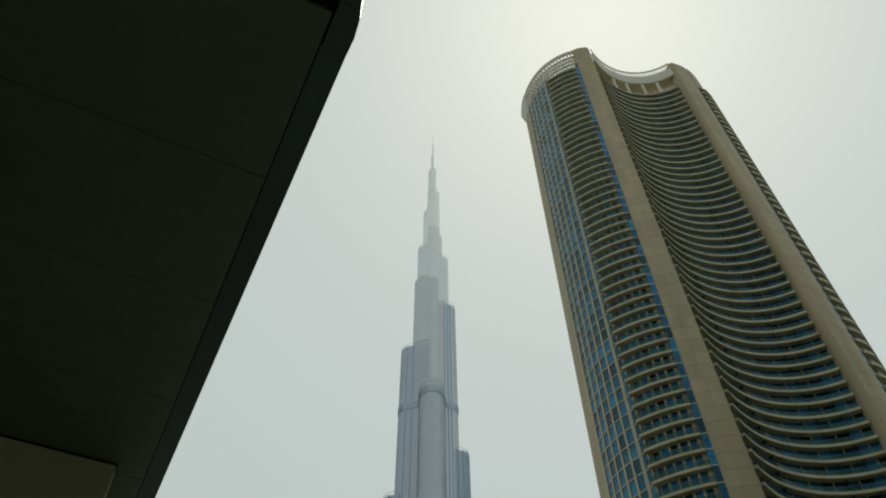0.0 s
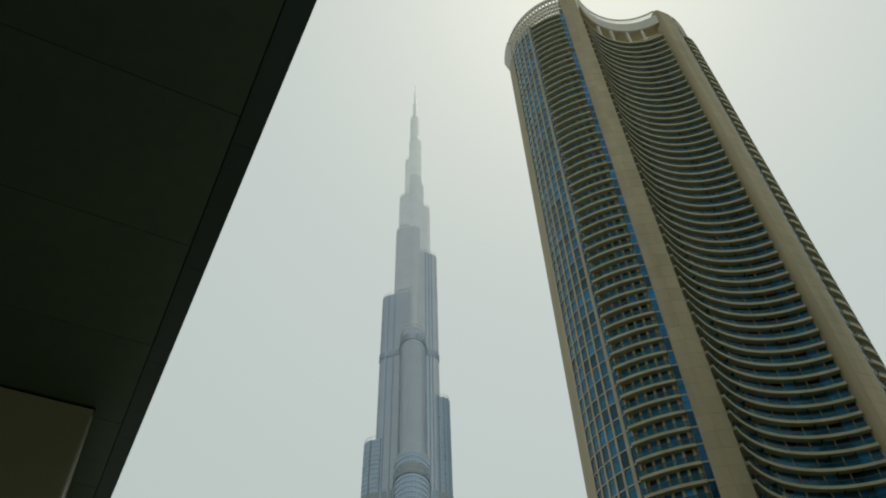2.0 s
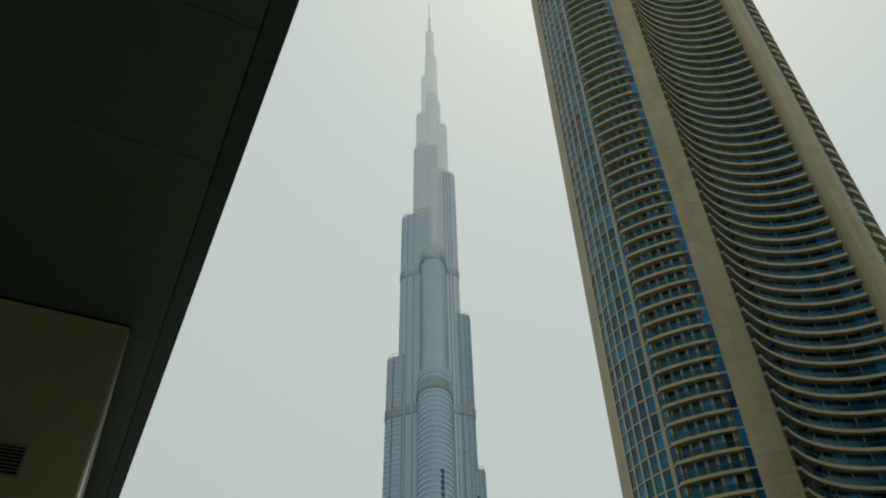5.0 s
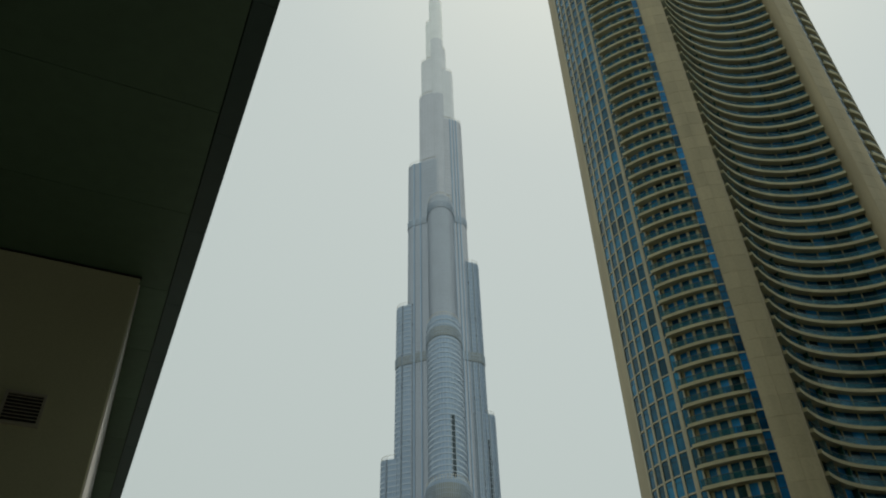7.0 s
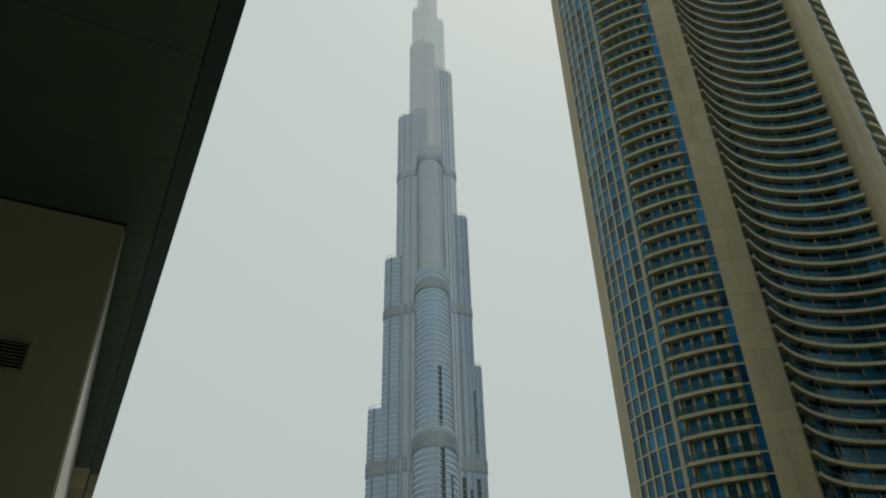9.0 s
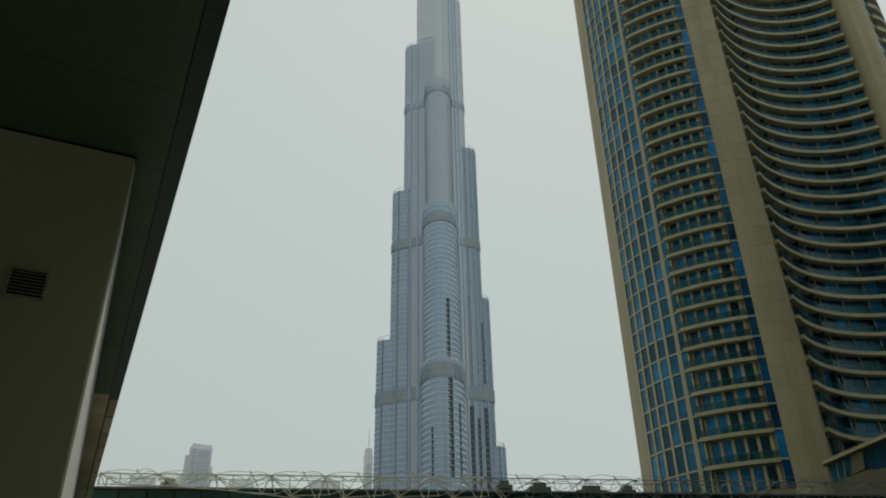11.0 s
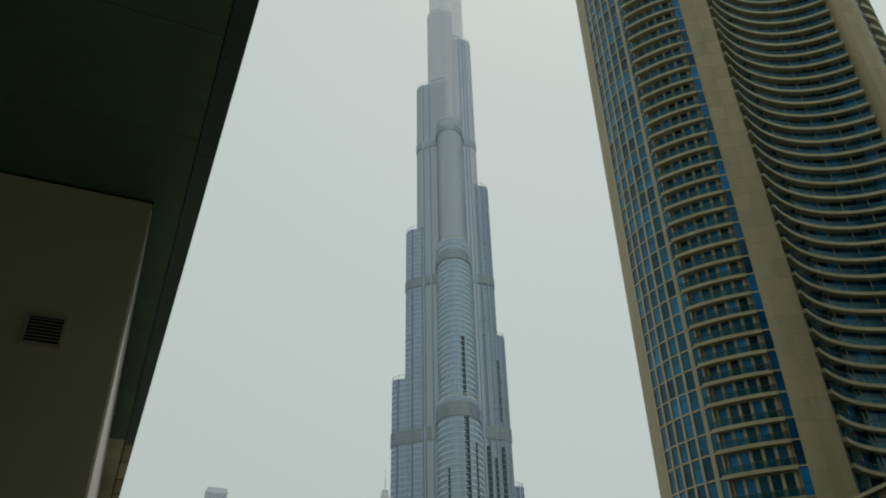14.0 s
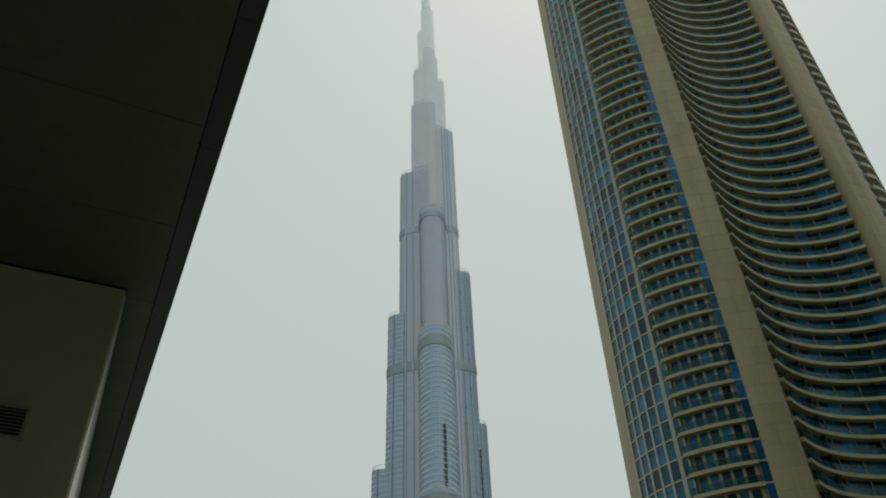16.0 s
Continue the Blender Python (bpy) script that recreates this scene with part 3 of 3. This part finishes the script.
    rib = [part("crown_rib", prism(flank(sector(AC, AR - 0.6, AR + 0.05, A_CROWN + 3.4 * c - 0.7, A_CROWN + 3.4 * c + 0.7, 1), k), LAST, TOP - 0.3), M["crown"], tower) for c in range(19)]

# hollow bay between the pilasters
bs = part("balcony_slab", prism(bay(BR, BAY_WALL + 0.3, 90 - H_BAY, 90 + H_BAY, 28), -0.64, 0.0), M["slab"], tower)
bays = []
for c in range(18):
    a0, a1 = [90 - H_BAY + 0.6 + (2 * H_BAY - 1.2) * q / 18 for q in (c, c + 0.97)]
    bays.append(part("railing_glass", prism(bay(BR + 0.12, BR + 0.17, a0, a1, 2), 0.04, 0.98), M["bay_rail"], tower, "teal glass railing"))
bh = part("handrail", prism(bay(BR + 0.09, BR + 0.2, 90 - H_BAY + 0.6, 90 + H_BAY - 0.6, 24), 1.01, 1.08), M["metal"], tower)
nb = 14
db = 2 * (b_ang - 0.6) / nb
bw = [part("balcony_door", prism(bay(BAY_WALL - 0.10, BAY_WALL - 0.02, 90 - b_ang + 0.6 + db * c + 0.12, 90 - b_ang + 0.6 + db * (c + 1) - 0.12, 2), 0.03, FH - 0.57), M["door2" if c % 3 == 1 else "door"], tower, "dark glazed balcony door") for c in range(nb)]
bpier = [part("pier", prism(bay(BAY_WALL - 1.0 if c % 4 == 2 else BAY_WALL - 0.35, BAY_WALL, 90 - b_ang + 0.6 + db * c - 0.2, 90 - b_ang + 0.6 + db * c + 0.2, 1), 0, FH - 0.56), M["slab"], tower) for c in range(1, nb + 1, 2)]
# screen 12 is paler: the sky's reflection put into its colour
bpier += [part("screen", prism(bay(BR + 0.3, BAY_WALL - 0.03, 90 - b_ang + 0.6 + db * c - 0.09, 90 - b_ang + 0.6 + db * c + 0.09, 1), 0, FH - 0.56), M["screen_sky" if c == 12 else "screen"], tower, "glass divider screen, sky reflection put in as pale blue" if c == 12 else "dark green glass divider screen") for c in (2, 4, 10, 12)]
for p in [bs, bh] + bays + bw + bpier:
    p.location = (0, 0, FLOORS[0])
BAYF = [z for z in FLOORS if z < 238]
stack(bs, BAYF[1:], 99)
stack(bh, BAYF[1:-1], 99)
for p in bays:
    stack(p, BAYF[1:-1], 10)
for p in bw + bpier:
    stack(p, BAYF[1:-1], 12, True)
# crown of the bay: pierced top rail, deep beam, open storey with posts
zb = BAYF[-1]
part("crown_beam", prism(bay(BR - 0.1, BR + 0.5, 90 - H_BAY - 2.5, 90 + H_BAY + 2.5, 28), TOP - 9.2, TOP - 3.7), M["crown"], tower, "pale curved crown beam", smooth=True)
part("crown_rail", prism(bay(BR - 0.2, BR + 0.08, 90 - H_BAY - 2.5, 90 + H_BAY + 2.5, 28), TOP - 1.0, TOP - 0.25), M["crown"], tower, "pale curved crown rail", smooth=True)
part("crown_roof", prism(bay(BR + 0.5, BR + 4.2, 90 - H_BAY, 90 + H_BAY, 28), TOP - 8.6, TOP - 8.0), M["slab"], tower, "beige ceiling over the open top storey")
bal_n = 40
for c in range(bal_n):
    a = 90 - H_BAY + 2 * H_BAY * (c + 0.5) / bal_n
    part("baluster", prism(bay(BR - 0.12, BR + 0.05, a - 0.34, a + 0.34, 1), TOP - 3.75, TOP - 0.98), M["crown"], tower)
for a in (-27, -13, 3, 17):
    part("crown_post", prism(bay(BR + 0.2, BR + 1.0, 90 + a - 1.1, 90 + a + 1.1, 2), zb, TOP - 9.1), M["crown"], tower)
for s in (-1, 1):
    # the crown flares outwards at the outer edge
    bm = bmesh.new()
    lo, hi = flank(sector(AC, AR - 1.0, AR - 0.26, 166, A_CROWN + 2, 6), -s), flank(sector(AC, AR - 1.0, AR + 0.85, 161, A_CROWN + 2, 6), -s)
    vl, vh = [bm.verts.new((x, y, TOP - 11)) for x, y in lo], [bm.verts.new((x, y, TOP - 2.4)) for x, y in hi]
    bm.faces.new(vl[::-1])
    bm.faces.new(vh)
    for i in range(len(vl)):
        bm.faces.new((vl[i], vl[(i + 1) % len(vl)], vh[(i + 1) % len(vl)], vh[i]))
    part("crown_corner", bm, M["crown"], tower, "flared pale crown corner", smooth=True)

join_rest()

# ---- low wing at the tower's foot ----
annexe = thing("tower_annexe", "beige low wing with sloping parapet at the tower's foot", "building", Matrix.Translation((0, 0, 0)) @ pose(0, 0, 0, 0, 0, -28))
bm = bmesh.new()
prof = [(-2.0, 0), (-2.0, 19.6), (7.0, 22.45), (14, 24.4), (14, 0)]
vs0, vs1 = [bm.verts.new((x, 92, z)) for x, z in prof], [bm.verts.new((x, 99, z)) for x, z in prof]
bm.faces.new(vs0)
bm.faces.new(vs1[::-1])
for i in range(5):
    bm.faces.new((vs0[i], vs0[(i + 1) % 5], vs1[(i + 1) % 5], vs1[i]))
part("wall", bm, M["annexe"], annexe)


def add_plate(bm, pts, y0, y1):
    """Upright plate over an outline in the facade's plane."""
    lo, hi = [bm.verts.new((x, y0, z)) for x, z in pts], [bm.verts.new((x, y1, z)) for x, z in pts]
    bm.faces.new(lo)
    bm.faces.new(hi[::-1])
    for i in range(len(pts)):
        bm.faces.new((lo[i], lo[i - 1], hi[i - 1], hi[i]))
    return bm


# slanting openings under the coping, with a leaning pier between and a sill wall below
for run, glass in (([(-1.75, 17.75), (0.08, 18.3), (0.5, 20.2), (-1.75, 19.5)], "door"), ([(1.55, 18.7), (4.6, 18.75), (4.6, 21.45), (1.85, 20.6)], "door2"), ([(5.6, 18.8), (8.6, 18.9), (8.6, 22.6), (5.6, 21.8)], "door")):
    part("pane", add_plate(bmesh.new(), run, 91.93, 91.985), M[glass], annexe, "dark window under the coping")
    n = 2
    for q in range(1, n + 1):
        f = q / (n + 1)
        lo, hi = [Vector(run[0]).lerp(Vector(run[1]), f), Vector(run[3]).lerp(Vector(run[2]), f)]
        part("mullion", add_plate(bmesh.new(), [(lo.x - 0.05, lo.y), (lo.x + 0.05, lo.y), (hi.x + 0.05, hi.y), (hi.x - 0.05, hi.y)], 91.84, 91.925), M["mullion" if glass == "door" else "m_frame"], annexe)
part("pier", add_plate(bmesh.new(), [(0.14, 18.3), (1.5, 18.7), (1.8, 20.7), (0.56, 20.3)], 91.55, 91.985), M["annexe"], annexe)
part("sill_wall", add_plate(bmesh.new(), [(-2.0, 9), (14, 9), (14, 18.9), (4.6, 18.6), (1.5, 18.55), (0.0, 18.15), (-1.2, 17.8), (-2.0, 17.5)], 91.5, 91.92), M["annexe"], annexe)
bm = bmesh.new()
add_plate(bm, [(-2.3, 19.5), (7.1, 22.4), (14, 24.25), (14, 24.75), (7.0, 22.85), (-2.3, 19.98)], 91.2, 92.3)
add_tube(bm, (-2.3, 91.15, 19.62), (7.1, 91.15, 22.5), 0.1, 8)
part("coping", bm, M["slab"], annexe)

# ---- the very tall stepped skyscraper ----
SKY = Matrix.Translation((0, 468, 0))
sky_t = thing("stepped_skyscraper", "very tall silver stepped skyscraper with slender spire", "skyscraper", SKY)


def capsule(a, b, r, n=9, nose=1.0):
    """Plan outline of a bar with round ends, from a to b."""
    a, b = Vector(a), Vector(b)
    t = math.degrees(math.atan2(b.y - a.y, b.x - a.x))
    u = (b - a).normalized()
    tip = []
    for p in ring(b, r, t - 90, t + 90, n if nose == 1.0 else 18):
        v = Vector(p) - b
        v += u * (v.dot(u) * (nose - 1))
        tip.append((b.x + v.x, b.y + v.y))
    return tip + ring(a, r, t + 90, t + 270, n)


def walk_outline(pts, gap):
    """Evenly spaced places and outward directions along a closed outline."""
    res = []
    n = len(pts)
    for i in range(n):
        p, q = Vector(pts[i]), Vector(pts[(i + 1) % n])
        d = q - p
        if d.length < 1e-4:
            continue
        k = max(1, round(d.length / gap))
        nrm = Vector((d.y, -d.x)).normalized()
        for j in range(k):
            res.append((p + d * ((j + 0.5) / k), d.normalized(), nrm))
    return res


BANDS = [(151, 160), (265, 272.5), (392, 399.5)]
NOSE = 1.5                              # how far the front lobes are drawn out


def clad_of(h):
    """Cladding tone by height: haze put into the colour, paler at each setback."""
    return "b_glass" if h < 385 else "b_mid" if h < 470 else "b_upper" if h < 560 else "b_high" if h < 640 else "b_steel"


def tier(a, b, r, h, z0=0.0, lobe=False, grooves=(1.0,)):
    pts = capsule(a, b, r, nose=NOSE if lobe else 1.0)
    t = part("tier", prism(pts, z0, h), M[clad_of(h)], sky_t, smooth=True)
    coarse = 1 if h < 540 else 2
    fins, rings = bmesh.new(), bmesh.new()
    out = b[0] - a[0]
    fin_d, ring_d = (0.30, 0.30) if out < 0 else (0.58, 0.12) if out > 3 else (0.36, 0.27)
    if h > 385:
        fin_d, ring_d = (0.22, 0.14) if h < 540 else (0.16, 0.07)
    for p, d, nrm in walk_outline(pts, 1.5 * coarse):
        if p.y > 25 and nrm.y > 0.2:
            continue
        w = d * 0.16
        q = [p - w - nrm * 0.1, p + w - nrm * 0.1, p + w + nrm * fin_d, p - w + nrm * fin_d]
        add_prism(fins, [(v.x, v.y) for v in q], z0, h + 0.6)
    z = z0 + 3.7 * coarse
    while z < h - 1:
        add_prism(rings, grow(pts, ring_d), z, z + 0.8)
        z += 3.7 * coarse
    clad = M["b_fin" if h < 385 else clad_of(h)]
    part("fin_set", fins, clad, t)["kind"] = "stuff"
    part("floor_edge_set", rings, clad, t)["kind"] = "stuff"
    deep = fin_d + 0.1
    for z1, z2 in BANDS:
        if z1 > z0 and z2 < h + 8:
            # the topmost band takes a pale tone, haze put into its colour
            part("louvre_band", prism(grow(pts, deep), z1, min(z2, h)), M["b_band" if z1 < 300 else "b_mid"], t, "dark louvred plant-floor band", smooth=True)
            bm = bmesh.new()
            for p, d, nrm in walk_outline(grow(pts, deep), 1.1):
                if nrm.y < 0.2:
                    w = d * 0.14
                    q = [p - w - nrm * 0.05, p + w - nrm * 0.05, p + w + nrm * 0.4, p - w + nrm * 0.4]
                    add_prism(bm, [(v.x, v.y) for v in q], z1 + 0.15, min(z2, h) - 0.15)
            for zz in (0.33, 0.66):
                zc = z1 + (min(z2, h) - z1) * zz
                add_prism(bm, grow(pts, deep + 0.2), zc - 0.14, zc + 0.14)
            part("louvre_set", bm, M["b_fin"], t)["kind"] = "stuff"
    # proud dark strips: the shade of recesses between the rounded bays, as colour
    av, bv = Vector(a), Vector(b)
    d = (bv - av).normalized() if (bv - av).length > 1 else None
    if d is not None and not lobe and h < 540:
        side = Vector((d.y, -d.x)) if -d.x < 0 else Vector((-d.y, d.x))
        side = side if side.y < 0 else -side
        for f in grooves:
            c = av + (bv - av) * f + side * r
            q = [c - d * 0.45 - side * 0.5, c + d * 0.45 - side * 0.5, c + d * 0.45 + side * 0.62, c - d * 0.45 + side * 0.62]
            part("recess", prism([(v.x, v.y) for v in q], z0, h), M["b_groove" if h < 385 else "b_glass"], t, "proud dark strip, groove shade put in as colour")
    # rail round the terrace
    bm = bmesh.new()
    o = grow(pts, -0.3)
    for i in range(len(o)):
        p, q = o[i], o[(i + 1) % len(o)]
        add_tube(bm, (p[0], p[1], h), (p[0], p[1], h + 3.2), 0.14, 4)
        if (Vector(p) - Vector(q)).length > 1e-3:
            add_tube(bm, (p[0], p[1], h + 3.1), (q[0], q[1], h + 3.1), 0.14, 4)
    part("terrace_rail", bm, M["crown"], t)
    return t


def grow(pts, d):
    n = len(pts)
    res = []
    for i in range(n):
        p0, p1, p2 = Vector(pts[i - 1]), Vector(pts[i]), Vector(pts[(i + 1) % n])
        e1, e2 = p1 - p0, p2 - p1
        if e1.length < 1e-4:
            e1 = e2
        if e2.length < 1e-4:
            e2 = e1
        nn = (Vector((e1.y, -e1.x)).normalized() + Vector((e2.y, -e2.x)).normalized()).normalized()
        res.append((p1.x + nn.x * d, p1.y + nn.y * d))
    return res


# wings: reach across, height, end radius
for reach, h, r in ((44.4, 196.5, 6.5), (35.2, 316, 7.5), (26.6, 462, 8.0), (16.7, 550, 7.5), (14.5, 602, 7.0), (9.6, 664, 6.5)):
    c = -(reach - r)
    tier((0, 4), (c, 4 - c * 0.35), r, h, grooves=(1.0, 0.72))
for reach, h, r in ((40.0, 122, 6.0), (34.0, 225.5, 6.5), (29.0, 354, 7.0), (21.5, 515, 7.5), (15.8, 585, 7.0), (9.8, 620, 6.0)):
    c = reach - r
    tier((0, 4), (c, 4 + c * 0.35), r, h, grooves=(1.0, 0.82, 0.62))
LOBE_X = 0.4
LOBES = ((30, 162, 13.5), (22, 281, 12.0), (9.5, 405, 10.5))
for reach, h, r in LOBES:
    tier((0.6, 4), (LOBE_X, -reach + (NOSE - 1) * r), r, h, lobe=True)
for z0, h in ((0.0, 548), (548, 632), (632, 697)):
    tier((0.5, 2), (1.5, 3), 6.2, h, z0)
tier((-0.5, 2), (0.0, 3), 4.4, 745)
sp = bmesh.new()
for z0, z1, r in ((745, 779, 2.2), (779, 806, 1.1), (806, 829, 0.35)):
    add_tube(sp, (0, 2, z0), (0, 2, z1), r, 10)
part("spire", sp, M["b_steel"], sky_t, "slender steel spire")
# dark slots between the fins low on the right wing
for cx, off, w, z0, z1 in ((16.5, 7.3, 1.1, 84, 150), (21.0, 7.3, 0.8, 84, 141), (26.2, 6.7, 1.1, 84, 150), (26.2, 6.7, 0.5, 163, 208)):
    c = Vector((cx, 4 + cx * 0.35)) + Vector((0.33, -0.944)) * off
    sl = part("window_slot", box(-w, w, -0.5, 0.65, 0, 3.1), M["b_dark"], sky_t, "dark window slot")
    sl.matrix_basis = pose(c.x, c.y, z0, 0, 0, 19.3)
    for k in range(1, int((z1 - z0) / 3.7)):
        again(sl, pose(c.x, c.y, z0 + 3.7 * k, 0, 0, 19.3))
# ladder of dark balcony openings on the front lobe
for (reach, h, r), x, w, z0, z1 in ((LOBES[0], 4.9, 1.6, 92, 152), (LOBES[1], 4.4, 1.4, 167, 209), (LOBES[0], -5.7, 0.8, 92, 124), (LOBES[0], 10.2, 0.6, 92, 138)):
    y = -reach + (NOSE - 1) * r - NOSE * math.sqrt(r * r - (x - LOBE_X) ** 2)
    sl = part("balcony_opening", box(x - w, x + w, y - 0.5, y + 1.6, 0, 2.9), M["b_dark"], sky_t, "dark balcony opening")
    sl.location = (0, 0, z0)
    for k in range(1, int((z1 - z0) / 3.7)):
        again(sl, pose(0, 0, z0 + 3.7 * k))


# ---- far buildings, haze put into their colours ----
def far_tower(az, dist, w, d, h, label, pale=False, name="distant_tower"):
    a = radians(az)
    t = thing(name, label, "tower", Matrix.Translation((dist * math.sin(a), dist * math.cos(a), 0)) @ pose(0, 0, 0, 0, 0, -az + 12), group="buildings in the distance")
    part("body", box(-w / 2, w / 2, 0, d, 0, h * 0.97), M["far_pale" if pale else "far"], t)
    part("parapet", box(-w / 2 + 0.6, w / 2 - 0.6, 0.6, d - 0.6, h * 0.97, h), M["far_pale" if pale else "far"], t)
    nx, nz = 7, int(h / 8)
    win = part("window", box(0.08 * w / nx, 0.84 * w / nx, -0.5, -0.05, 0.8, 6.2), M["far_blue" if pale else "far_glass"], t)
    win.location = (-w / 2, 0, h * 0.3)
    for i in range(nx):
        for j in range(nz):
            z = h * 0.3 + 8 * j
            if z < h * 0.965 - 7 and (i or j):
                again(win, pose(-w / 2 + i * w / nx, 0, z))
    return t


def stepped_far_tower(az, dist, label):
    """Far tower with chamfered top, two shoulders and ribbed front."""
    a = radians(az)
    t = thing("distant_tower", label, "tower", Matrix.Translation((dist * math.sin(a), dist * math.cos(a), 0)) @ pose(0, 0, 0, 0, 0, -az), group="buildings in the distance")
    top = 226.5
    bm = bmesh.new()
    add_prism(bm, [(-10, 0), (12, 0), (13.5, 1.5), (13.5, 24), (-11.5, 24), (-11.5, 1.5)], 0, top - 5)
    lo = [bm.verts.new((x, y, top - 5)) for x, y in ((-11.5, 0.5), (13.5, 0.5), (13.5, 23), (-11.5, 23))]
    hi = [bm.verts.new((x, y, z)) for x, y, z in ((-8.5, 1.5, top + 0.6), (12, 1.5, top - 0.8), (12, 20, top - 0.8), (-8.5, 20, top + 0.6))]
    bm.faces.new(hi)
    for i in range(4):
        bm.faces.new((lo[i], lo[(i + 1) % 4], hi[(i + 1) % 4], hi[i]))
    part("body", bm, M["far"], t)
    part("shoulder", prism([(-15.5, 4), (-14.5, 2.5), (-11.5, 2.5), (-11.5, 22), (-15.5, 22)], 0, top - 13), M["far"], t)
    part("shoulder", prism([(-18.5, 6), (-15.5, 5), (-15.5, 20), (-18.5, 20)], 0, top - 33), M["far"], t)
    part("shoulder", prism([(13.5, 5), (16, 6), (16, 20), (13.5, 20)], 0, top - 24), M["far"], t)
    part("cornice", box(-3.2, 13.0, -0.9, 0.4, top - 20.5, top - 18.8), M["far"], t)
    rib = part("rib", box(-0.5, 0.5, -0.8, 0.3, 0, top - 20.6), M["far"], t)
    rib.location = (-9.5, 0, 0)
    for x in (-3.2, 12.4):
        again(rib, pose(x, 0, 0))
    for x0, x1, zt in ((-8.6, -4.0, top - 6), (-2.4, 1.8, top - 21), (2.5, 6.7, top - 21), (7.4, 11.6, top - 21)):
        win = part("window", box(x0, x1, -0.35, -0.05, 0, 2.4), M["far_glass"], t)
        win.location = (0, 0, 150)
        for q in range(1, int((zt - 152) / 3.6) + 1):
            again(win, pose(0, 0, 150 + 3.6 * q))
    for q in range(6):
        part("window", box(-2.2 + 2.5 * q, -0.7 + 2.5 * q, -0.35, -0.05, top - 18, top - 7), M["far_glass"], t)
    return t


stepped_far_tower(-17.95, 900, "distant tower with stepped top, haze put in as pale grey-blue")
far_tower(-21.4, 1000, 28, 20, 208, "distant block, paled by haze put into its colour", True)
far_tower(-14.7, 1100, 32, 20, 231, "distant block, paled by haze put into its colour", True)
far_tower(-8.7, 1000, 38, 20, 211, "distant block, paled by haze put into its colour", True)
slim = far_tower(-5.60, 700, 6.8, 9, 178, "slim distant tower with a mast beside the skyscraper, haze in its colour", True)
bm = bmesh.new()
add_tube(bm, (0.3, 4, 172), (0.3, 4, 188), 0.55, 6)
add_tube(bm, (0.3, 4, 188), (0.3, 4, 197), 0.3, 6)
part("mast", bm, M["far_pale"], slim)
